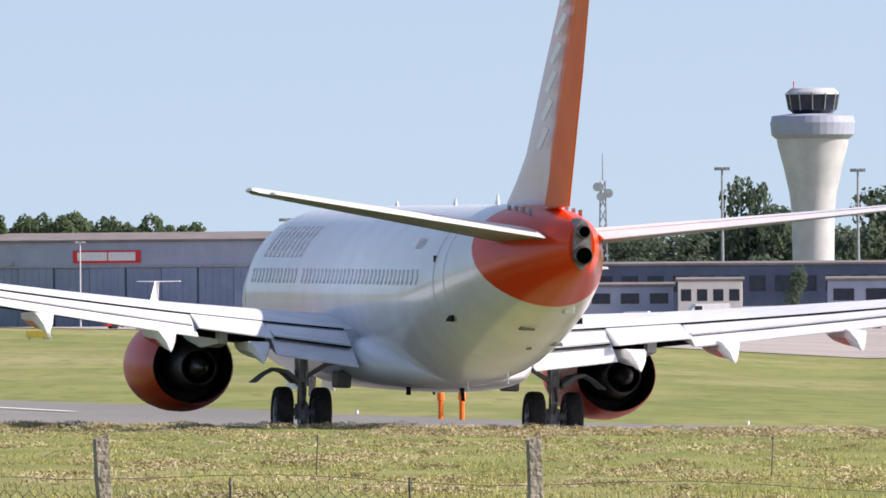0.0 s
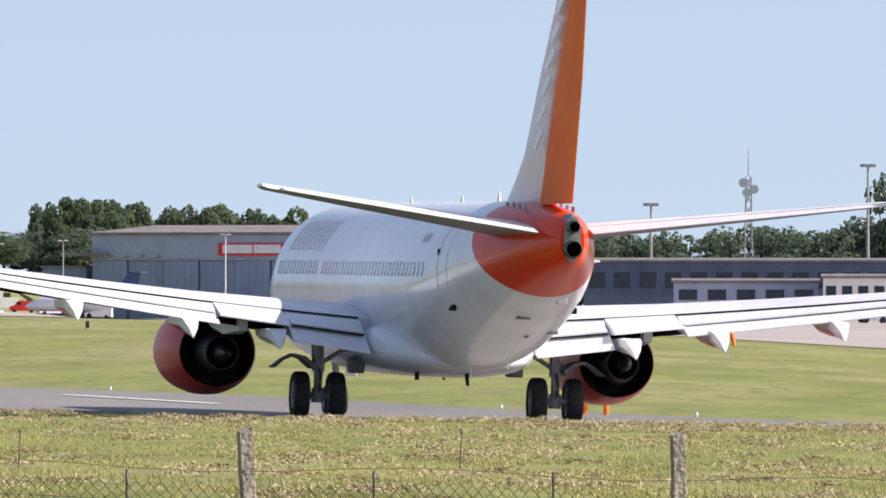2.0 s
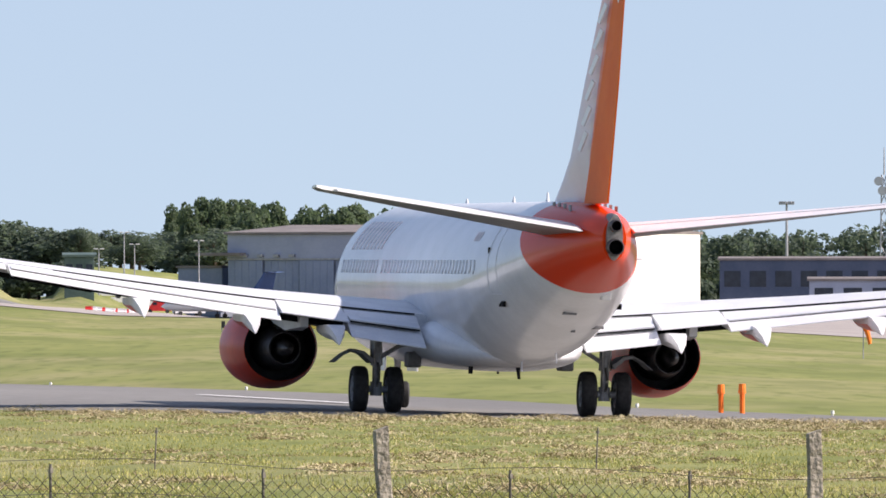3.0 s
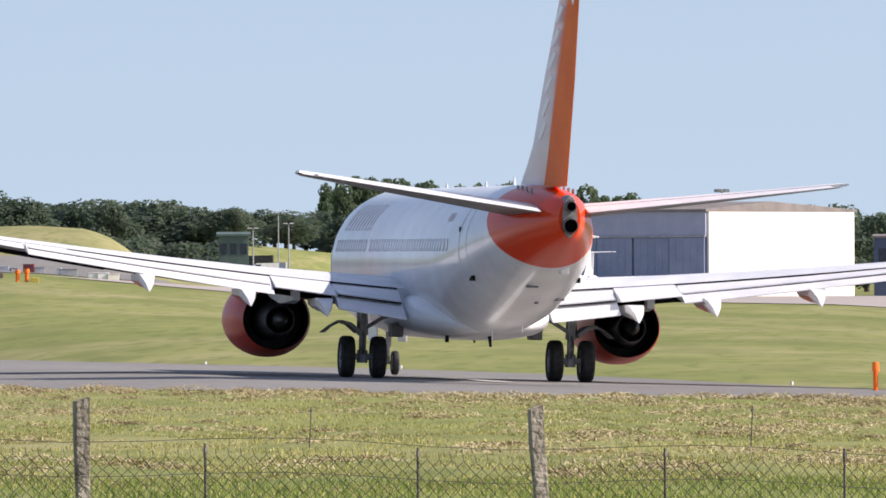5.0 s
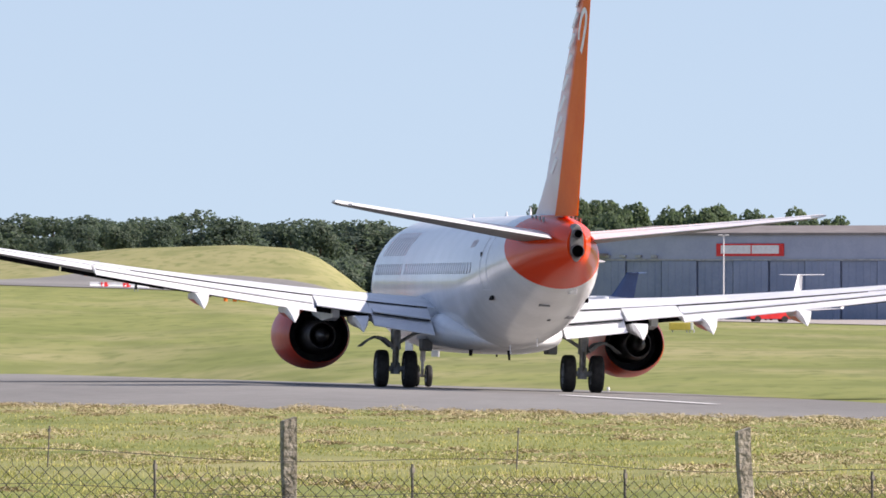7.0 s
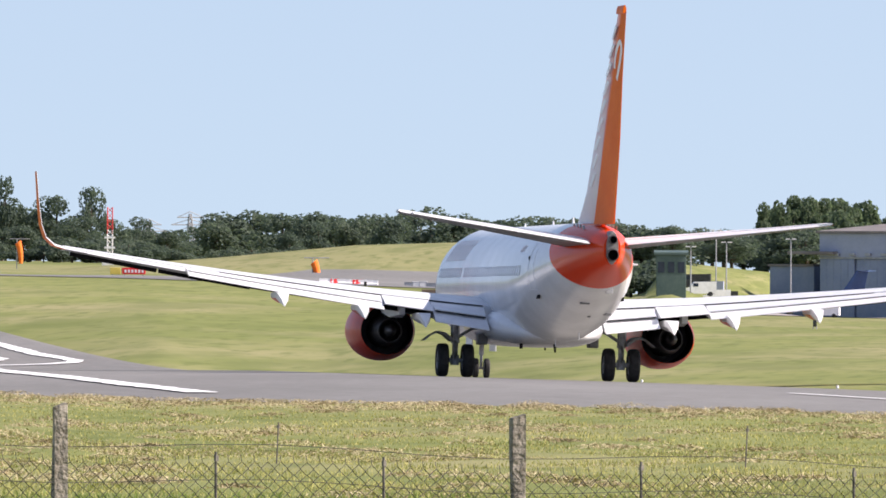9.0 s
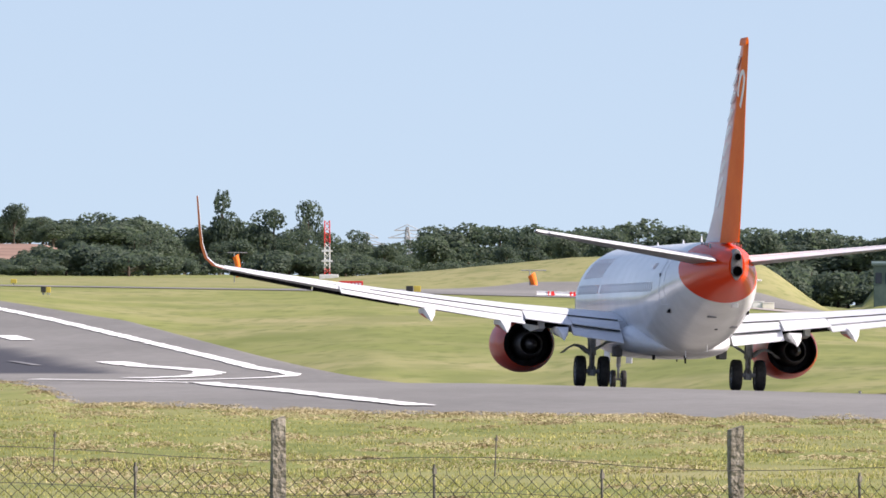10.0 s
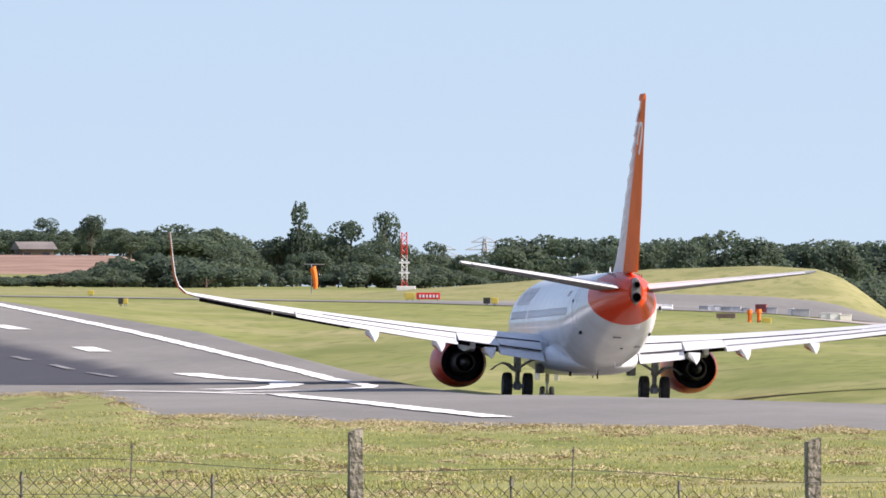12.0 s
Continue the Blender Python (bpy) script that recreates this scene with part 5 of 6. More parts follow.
def tree_row(p0, p1, d, tops, shape, step, broad=1.0, jitter=0.05):
    """Trees along a bearing range, their tips following a run of elevations."""
    n = max(2, int(abs(p1 - p0) / step))
    for i in range(n + 1):
        k = i / n
        e = float(np.interp(k, np.linspace(0, 1, len(tops)), tops))
        tree(p0 + (p1 - p0) * k + TREE_RNG.uniform(-0.3, 0.3) * step, d * TREE_RNG.uniform(0.97, 1.05), e - TREE_RNG.uniform(0, jitter), shape, broad * TREE_RNG.uniform(0.85, 1.2))


def add_trees():
    # to the left of the runway
    tree_row(8.2, 5.35, 2050, [0.358, 0.388, 0.388, 0.378, 0.368], "round", 0.085, 1.3)
    for p, e, b in ((6.64, 0.430, 1.0), (6.43, 0.445, 1.1), (6.06, 0.405, 1.1), (5.88, 0.390, 0.9), (5.52, 0.510, 0.62), (5.30, 0.420, 1.0), (5.15, 0.460, 0.6), (4.95, 0.330, 1.1)):
        tree(p, 2000, e, "round", b)
    tree_row(6.1, 4.8, 1850, [0.20, 0.24, 0.22, 0.26, 0.20], "bush", 0.06, 1.6)
    tree_row(8.2, 6.0, 1700, [0.175, 0.185, 0.18], "bush", 0.045, 3.2, 0.02)
    tree_row(6.2, 4.8, 1950, [0.288, 0.328, 0.308, 0.338, 0.298], "round", 0.09, 1.4)
    tree_row(8.4, 5.85, 2010, [0.378, 0.398, 0.408, 0.388], "round", 0.05, 2.4, 0.06)
    tree_row(6.62, 5.85, 1722, [0.19, 0.25, 0.29, 0.23], "bush", 0.035, 1.8)
    # beyond the mound
    tree_row(4.75, 3.9, 2600, [0.298, 0.363, 0.358, 0.338], "round", 0.07, 1.4, 0.03)
    tree_row(4.3, 2.75, 2100, [0.308, 0.348, 0.393, 0.348, 0.368, 0.318], "round", 0.075, 1.3)
    tree_row(4.7, 2.7, 1950, [0.19, 0.22, 0.24, 0.20, 0.18], "bush", 0.08, 1.6)
    tree(2.62, 2000, 0.30, "round", 1.0)
    # beside and behind the hangar
    tree_row(3.0, 1.95, 2150, [0.29, 0.30, 0.28, 0.31], "round", 0.05, 2.2, 0.04)
    tree_row(2.22, 1.72, 2250, [0.42, 0.44, 0.42, 0.38], "tall", 0.018, 0.85, 0.10)
    tree_row(1.66, 0.85, 2250, [0.38, 0.40, 0.385, 0.37, 0.34], "tall", 0.020, 0.85, 0.09)
    tree_row(1.0, -0.3, 2300, [0.30, 0.30, 0.31], "round", 0.14, 1.2)
    # towards the tower
    tree_row(-0.2, -3.2, 2250, [0.28, 0.31, 0.36, 0.33, 0.40, 0.34], "round", 0.085, 1.2)
    tree_row(-0.2, -3.2, 2050, [0.22, 0.23, 0.24, 0.23], "bush", 0.15, 1.0)
    for p, e, b in ((-1.48, 0.555, 0.55), (-1.55, 0.53, 0.6), (-1.62, 0.42, 1.0), (-2.1, 0.5, 0.9), (-2.35, 0.47, 1.0)):
        tree(p, 2080, e, "round", b)
    tree(-1.72, 1680, 0.15, "round", 0.55)


def at(pan, d, turn=0.0, lift=0.0):
    x, y = polar(pan, d)
    return pose(x, y, float(ground_z(x, y)) + lift, 0, 0, pan + turn)


def high(d, e, pan):
    """Height above the ground there of an elevation of e degrees."""
    x, y = polar(pan, d)
    return EYE + d * math.tan(radians(e)) - float(ground_z(x, y))


def span(d, p0, p1):
    return d * radians(abs(p0 - p1))


def add_hangar():
    d, p0, p1 = 1900, 1.985, 0.58
    w, h = span(d, p0, p1) / math.cos(radians(28)), high(1900, 0.262, 1.3)
    ob_k = 1 / math.cos(radians(28))
    hangar = thing("hangar", at((p0 + p1) / 2, d, -28), "large blue-grey clad aircraft hangar with sliding doors", "hangar")
    bm = bmesh.new()
    box(bm, -w / 2, w / 2, 0.6, 47, -1.0, h, bevel=0.1)
    part("wall", bm, "cladding", hangar)
    bm = bmesh.new()
    loft(bm, [[Vector((x, y, z)) for y, z in ((-0.4, h + 0.02), (-0.4, h + 0.35), (20, h + 1.5), (48, h + 0.35), (48, h + 0.02))] for x in (-w / 2 - 0.4, w / 2 + 0.4)])
    part("roof", bm, "roofing", hangar)
    bm = bmesh.new()
    box(bm, -w / 2 - 0.05, w / 2 + 0.05, 0.1, 0.6, h * 0.72, h - 0.01)
    part("fascia", bm, "fascia", hangar)
    bm = bmesh.new()
    box(bm, -w / 2, w / 2, -0.1, 0.6, h * 0.70, h * 0.72 - 0.01)
    part("door_rail", bm, "steel", hangar)
    n = 9
    for i in range(n):
        bm = bmesh.new()
        x0 = -w / 2 + w * i / n
        y = 0.28 if i % 2 else 0.0
        box(bm, x0 + 0.1, x0 + w / n - 0.1, y, y + 0.2, -0.6, h * 0.695, bevel=0.03)
        for k in range(1, 5):
            box(bm, x0 + w / n * k / 5 - 0.05, x0 + w / n * k / 5 + 0.05, y - 0.05, y + 0.01, -0.6, h * 0.69)
        part("sliding_door", bm, "cladding", hangar)
    x0, x1 = -w / 2 + span(d, p0, 1.43) * ob_k, -w / 2 + span(d, p0, 1.137) * ob_k
    z0, z1 = high(d, 0.171, 1.3), high(d, 0.2255, 1.3)
    bm = bmesh.new()
    box(bm, x0, x1, -0.12, 0.08, z0, z1, bevel=0.02)
    board = part("sign_board", bm, "sign_red", hangar, "red-framed white sign board")
    for a, b in ((0.07, 0.51), (0.53, 0.93)):
        bm = bmesh.new()
        box(bm, x0 + (x1 - x0) * a, x0 + (x1 - x0) * b, -0.16, -0.11, z0 + 0.35, z1 - 0.25)
        part("sign_panel", bm, "sign_white", board)
    for k in range(4):
        bm = bmesh.new()
        x = -w / 2 + 2.5 + 2.6 * k
        box(bm, x, x + 0.9, -0.5, 0.1, h * 0.735, h * 0.735 + 0.4, bevel=0.05)
        part("floodlight", bm, "steel", hangar)
    # end wall far whiter than the facade, sunlight put into its colour
    bm = bmesh.new()
    box(bm, w / 2 + 0.12, w / 2 + 0.4, 0.6, 47, -1.0, h - 0.02)
    part("end_wall", bm, "bright_wall", hangar, "end wall whitened for the sunlight on it")
    bm = bmesh.new()                     # projecting canopy by the corner
    box(bm, -w / 2 - 4.5, -w / 2 + 3, -1.5, 4, h * 0.75, h * 0.75 + 0.45, bevel=0.05)
    part("canopy", bm, "roofing", hangar)
    annex = thing("hangar_annex", at(2.1, 1918, -28), "low blue-grey workshop annex beside the hangar", "building")
    aw, ah = span(d, 2.21, 1.99), high(d, 0.118, 2.1)
    bm = bmesh.new()
    box(bm, -aw / 2, aw / 2, 0, 20, -1, ah, bevel=0.05)
    part("wall", bm, "cladding", annex)
    bm = bmesh.new()
    box(bm, -aw / 2 - 0.2, aw / 2, -0.3, 20.2, ah + 0.01, ah + 0.35)
    part("roof", bm, "roofing", annex)
    bm = bmesh.new()
    box(bm, -aw / 2 + 4.0, -aw / 2 + 6.2, -0.06, 0.02, 0.2, 2.4)
    part("door", bm, "fascia", annex)


def block(name, p0, p1, d, e1, wall, label, depth=18, turn=0.0, roof="roofing", windows=0, category="building", base=-1.0):
    pan = (p0 + p1) / 2
    ob = thing(name, at(pan, d, turn), label, category)
    w, h = span(d, p0, p1), high(d, e1, pan)
    bm = bmesh.new()
    box(bm, -w / 2, w / 2, 0, depth, base, h, bevel=0.05)
    wl_ = part("wall", bm, wall, ob)
    bm = bmesh.new()
    loft(bm, [[Vector((x, y, z)) for y, z in ((-0.3, h + 0.01), (-0.3, h + 0.3), (depth / 2, h + 0.6), (depth + 0.3, h + 0.3), (depth + 0.3, h + 0.01))] for x in (-w / 2 - 0.3, w / 2 + 0.3)])
    part("roof", bm, roof, ob)
    for i in range(windows):
        bm = bmesh.new()
        x = -w / 2 + w * (i + 0.5) / windows
        box(bm, x - w / windows * 0.32, x + w / windows * 0.32, -0.05, 0.1, h * 0.55, h * 0.82)
        part("window", bm, "glass", ob)
    return ob


def add_buildings():
    block("terminal_block", -0.16, -2.6, 1880, 0.145, "navy", "long dark blue terminal block with flat roof", 20, 0, "roofing", 22)
    block("grey_shed", -0.55, -1.18, 1800, 0.055, "fascia", "low pale grey service shed", 12, 0, "roofing", 5)
    block("pale_office", -1.20, -1.48, 1790, 0.075, "bright_wall", "pale low office building", 10, 0, "roofing", 4)
    block("grey_store", -1.85, -2.7, 1790, 0.075, "fascia", "low grey stores building with flat roof", 12, 0, "roofing", 6)
    block("green_shed", 2.69, 2.56, 1690, 0.165, "dark_green", "dark green corrugated equipment shed beside the car park", 9, 0, "dark_green", 3, base=-3.0)
    house = thing("house", at(6.66, 1905, 12), "brown-roofed cottage behind a hedge", "house")
    h, w = high(1905, 0.288, 6.66), 4.6
    bm = bmesh.new()
    box(bm, -w / 2, w / 2, 0, 6, -1, h)
    part("wall", bm, "house_wall", house)
    bm = bmesh.new()
    loft(bm, [[Vector((x, y, z)) for y, z in ((-0.5, h), (3, h + 1.1), (6.5, h), (3, h - 0.1))] for x in (-w / 2 - 0.5, w / 2 + 0.5)])
    part("roof", bm, "roofing", house)
    for x in (-1.6, 1.2):
        bm = bmesh.new()
        box(bm, x - 0.5, x + 0.5, -0.04, 0.02, h - 1.6, h - 0.5)
        part("window", bm, "glass", house)


def add_tower():
    d, pan = 1950, -1.79
    tower = thing("control_tower", at(pan, d), "white flared concrete airport control tower with dark glazed cab", "control tower")
    H = lambda y: high(d, 0.223 + math.degrees((441 - y) / 23308), pan)
    R = lambda px: px / 23308 * d
    bm = bmesh.new()
    prof = [(-1, R(37)), (H(462), R(37)), (H(380), R(38)), (H(345), R(42)), (H(300), R(52)), (H(262), R(62)), (H(250), R(64))]
    loft(bm, [[Vector((r * math.cos(a), r * math.sin(a), z)) for a in [2 * math.pi * i / 36 for i in range(36)]] for z, r in prof])
    part("shaft", bm, "tower", tower, smooth=True)
    bm = bmesh.new()
    prof = [(H(250), R(66)), (H(243), R(73)), (H(222), R(75)), (H(210), R(72)), (H(206), R(40))]
    loft(bm, [[Vector((r * math.cos(a), r * math.sin(a), z)) for a in [2 * math.pi * i / 36 for i in range(36)]] for z, r in prof])
    part("gallery", bm, "fascia", tower)
    bm = bmesh.new()
    prof = [(H(206), R(34)), (H(199), R(42)), (H(170), R(47)), (H(168), R(40))]
    loft(bm, [[Vector((r * math.cos(a), r * math.sin(a), z)) for a in [2 * math.pi * i / 12 for i in range(12)]] for z, r in prof])
    cab = part("cab_glazing", bm, "glass", tower, "dark sloping cab windows")
    for i in range(12):
        a = 2 * math.pi * i / 12
        bm = bmesh.new()
        rod(bm, (R(42.5) * math.cos(a), R(42.5) * math.sin(a), H(199)), (R(47.5) * math.cos(a), R(47.5) * math.sin(a), H(170)), 0.09, seg=5)
        part("mullion", bm, "steel", cab)
    bm = bmesh.new()
    prof = [(H(172), R(47)), (H(168), R(46)), (H(161), R(38)), (H(160), R(8))]
    loft(bm, [[Vector((r * math.cos(a), r * math.sin(a), z)) for a in [2 * math.pi * i / 36 for i in range(36)]] for z, r in prof])
    roof = part("cab_roof", bm, "tower", tower)
    bm = bmesh.new()
    rod(bm, (-R(33), 0, H(168)), (-R(33), 0, H(148)), 0.10, seg=6)
    part("beacon_mast", bm, "sign_red", roof)


def lattice(bm, h, r0, r1, n, t):
    for k in range(4):
        a = math.pi / 4 + k * math.pi / 2
        rod(bm, (r0 * math.cos(a), r0 * math.sin(a), -0.5), (r1 * math.cos(a), r1 * math.sin(a), h), t, seg=5)
    for i in range(n):
        z0, z1 = h * i / n, h * (i + 1) / n
        ra, rb = r0 + (r1 - r0) * i / n, r0 + (r1 - r0) * (i + 1) / n
        for k in range(4):
            a, b = math.pi / 4 + k * math.pi / 2, math.pi / 4 + (k + 1) * math.pi / 2
            rod(bm, (ra * math.cos(a), ra * math.sin(a), z0), (rb * math.cos(b), rb * math.sin(b), z1), t * 0.6, seg=4)
            rod(bm, (rb * math.cos(a), rb * math.sin(a), z1), (ra * math.cos(b), ra * math.sin(b), z0), t * 0.6, seg=4)


def add_masts():
    d, pan = 1500, 5.067
    mast = thing("aerial_mast", at(pan, d), "red and white banded lattice aerial mast on the grass", "mast")
    h = high(d, 0.362, pan)
    for z0, z1, c in ((0, 0.20, "sign_red"), (0.20, 0.62, "sign_white"), (0.62, 1.0, "sign_red")):
        bm = bmesh.new()
        lattice(bm, h * (z1 - z0), 0.42, 0.42, max(2, int(12 * (z1 - z0))), 0.06)
        bmesh.ops.translate(bm, verts=bm.verts, vec=(0, 0, h * z0))
        part("mast_section", bm, c, mast)
    for z in (0.30, 0.47):
        bm = bmesh.new()
        box(bm, -0.62, 0.62, -0.6, -0.45, h * z, h * z + 0.22)
        part("aerial", bm, "sign_white", mast)
    bm = bmesh.new()
    box(bm, -0.9, 1.3, -0.4, 1.0, -0.3, 0.6, bevel=0.06)
    part("equipment_box", bm, "sign_white", mast)
    # pylons
    for pan, e, w in ((4.718, 0.335, 1.0), (4.90, 0.30, 0.8)):
        d = 3600
        py = thing("power_pylon", at(pan, d, 20), "distant grey lattice power pylon", "pylon", "power pylons")
        h = high(d, e, pan)
        bm = bmesh.new()
        lattice(bm, h, 2.6, 0.35, 8, 0.14)
        part("tower", bm, "steel", py)
        for z, l in ((0.70, 4.5), (0.82, 5.5), (0.94, 3.8)):
            bm = bmesh.new()
            rod(bm, (-l, 0, h * z), (l, 0, h * z), 0.16, seg=5)
            rod(bm, (-l, 0, h * z), (0, 0, h * z + 1.6), 0.10, seg=4)
            rod(bm, (l, 0, h * z), (0, 0, h * z + 1.6), 0.10, seg=4)
            part("cross_arm", bm, "steel", py)
    # communication mast and high-mast lights
    d, pan = 2150, -0.876
    m = thing("radio_mast", at(pan, d), "grey radio mast with drum aerials", "mast")
    h = high(d, 0.60, pan)
    bm = bmesh.new()
    lattice(bm, h * 0.88, 1.2, 0.55, 10, 0.13)
    part("lattice", bm, "steel", m)
    bm = bmesh.new()
    rod(bm, (0, 0, h * 0.88), (0, 0, h * 1.05), 0.16, 0.08, 6)
    part("whip_aerial", bm, "steel", m)
    for z, x in ((0.80, 0.9), (0.84, -0.9), (0.78, -0.3)):
        bm = bmesh.new()
        rod(bm, (x, -0.9, h * z), (x, -0.3, h * z), 0.75, seg=14)
        part("drum_aerial", bm, "tower", m)
    for pan, e in ((0.50, 0.36), (-0.452, 0.40), (-1.985, 0.56), (-1.395, 0.57)):
        d = 2050
        m = thing("floodlight_mast", at(pan, d), "tall grey floodlight mast with a lamp ring", "mast", "floodlight masts")
        h = high(d, e, pan)
        bm = bmesh.new()
        rod(bm, (0, 0, -0.5), (0, 0, h), 0.32, 0.16, 8)
        part("pole", bm, "steel", m)
        for k in range(6):
            bm = bmesh.new()
            a = k * math.pi / 3
            box(bm, 0.9 * math.cos(a) - 0.32, 0.9 * math.cos(a) + 0.32, 0.9 * math.sin(a) - 0.3, 0.9 * math.sin(a) + 0.3, h - 0.45, h + 0.05, bevel=0.05)
            part("lamp_head", bm, "steel", m)
    for pan, e, d in ((1.399, 0.262, 1700), (2.54, 0.20, 1750), (2.43, 0.272, 1800), (2.385, 0.22, 1780), (2.105, 0.235, 1750)):
        m = thing("lamp_post", at(pan, d), "pale slim lamp post by the apron", "lamp post", "apron lamp posts")
        h = high(d, e, pan)
        bm = bmesh.new()
        rod(bm, (0, 0, -0.4), (0, 0, h), 0.11, 0.07, 8)
        part("pole", bm, "pale_pole" if pan < 1.5 else "steel", m)
        for s in (-1, 1):
            bm = bmesh.new()
            box(bm, s * 0.42 - 0.28, s * 0.42 + 0.28, -0.15, 0.15, h - 0.06, h + 0.08, bevel=0.03)
            part("lamp_head", bm, "pale_pole", m)


def add_windsocks():
    for pan, d, e, swing in ((5.455, 1250, 0.222, 62), (4.165, 1120, 0.145, 58), (-0.80, 640, -0.125, 48)):
        w = thing("windsock", at(pan, d), "orange windsock drooping from a thin mast", "windsock", "windsocks")
        h = high(d, e, pan)
        k = d / 1250 * (1.25 if d == 1120 else 1.0)
        bm = bmesh.new()
        rod(bm, (-0.35 * k, 0, -0.3), (-0.35 * k, 0, h), 0.06 * k, 0.05 * k, 6)
        rod(bm, (-1.0 * k, 0, h), (0.9 * k, 0, h), 0.04 * k, seg=5)
        part("mast", bm, "steel", w)
        bm = bmesh.new()
        rings = []
        a = radians(swing)
        for i in range(8):
            f = i / 7
            aa = a * (0.85 + 0.35 * f)
            c = Vector((-0.25 * k + 0.85 * k * f * math.cos(aa) * 1.2, 0, h - 0.3 * k - 2.1 * k * f * math.sin(aa)))
            r = (0.34 - 0.14 * f) * k
            rings.append([c + Vector((r * math.cos(q) * math.sin(aa), r * math.sin(q), r * math.cos(q) * math.cos(aa) * 0.8)) for q in [2 * math.pi * j / 12 for j in range(12)]])
        loft(bm, rings)
        part("sock", bm, "sock", w, "orange cloth sock", True)


def add_signs():
    def sign(pan, d, parts, h, label):
        s = thing("airfield_sign", at(pan, d), label, "sign", "airfield signs")
        for x0, x1, c in parts:
            bm = bmesh.new()
            box(bm, x0, x1, -0.12, 0.12, 0.15, 0.15 + h, bevel=0.03)
            part("sign_face", bm, c, s)
            for x in (x0 + 0.2, x1 - 0.2):
                bm = bmesh.new()
                rod(bm, (x, 0, -0.3), (x, 0, 0.2), 0.04, seg=6)
                part("leg", bm, "steel", s)
        return s
    s = sign(5.0, 1000, [(-1.15, -0.35, "yellow"), (-0.25, 1.55, "sign_red")], 0.50, "yellow and red illuminated taxiway sign in the grass")
    for k in range(6):
        bm = bmesh.new()
        box(bm, -0.05 + 0.26 * k, 0.10 + 0.26 * k, -0.135, -0.118, 0.28, 0.50)
        part("lettering_bar", bm, "sign_white", s)
    sign(4.69, 930, [(-0.55, -0.05, "black"), (0.0, 0.5, "yellow")], 0.42, "black and yellow taxiway sign in the grass")
    sign(6.29, 830, [(-0.32, 0.0, "black"), (0.02, 0.30, "yellow")], 0.34, "small yellow and black marker sign in the grass")
    sign(6.43, 980, [(-0.22, 0.22, "yellow")], 0.32, "small pale yellow marker sign in the grass")
    sign(1.585, 760, [(-0.68, 0.55, "yellow"), (0.56, 0.72, "sign_white")], 0.42, "long yellow taxiway sign in the grass")
    sign(3.62, 860, [(-1.35, -0.1, "house_wall")], 0.32, "dark back of a taxiway sign in the grass")
    sign(2.00, 760, [(-0.10, 0.12, "black")], 0.40, "small dark marker board in the grass")
    sign(3.955, 900, [(-0.1, 0.1, "black")], 0.3, "small dark marker board in the grass")
    for pan, d, h in ((3.565, 850, 0.80), (3.525, 850, 0.86), (-0.165, 352, 0.82), (-0.257, 352, 0.85)):
        p = thing("marker_post", at(pan, d), "orange frangible marker post in the grass", "marker post", "orange marker posts")
        k = 1.0 if d > 500 else 0.55
        bm = bmesh.new()
        rod(bm, (0, 0, -0.2), (0, 0, h * 0.7), 0.13 * k, seg=10)
        part("stem", bm, "sock", p)
        bm = bmesh.new()
        rod(bm, (0, 0, h * 0.7), (0, 0, h), 0.20 * k, 0.17 * k, 10)
        part("cap", bm, "sock", p)
    bm = bmesh.new()
    box(bm, -0.28, 0.28, -0.2, 0.2, -0.1, 0.32, bevel=0.03)
    c = part("cabinet_box", bm, "yellow")
    c.matrix_world = at(3.49, 850)
    tagged(c, "small yellow equipment box in the grass", "box")


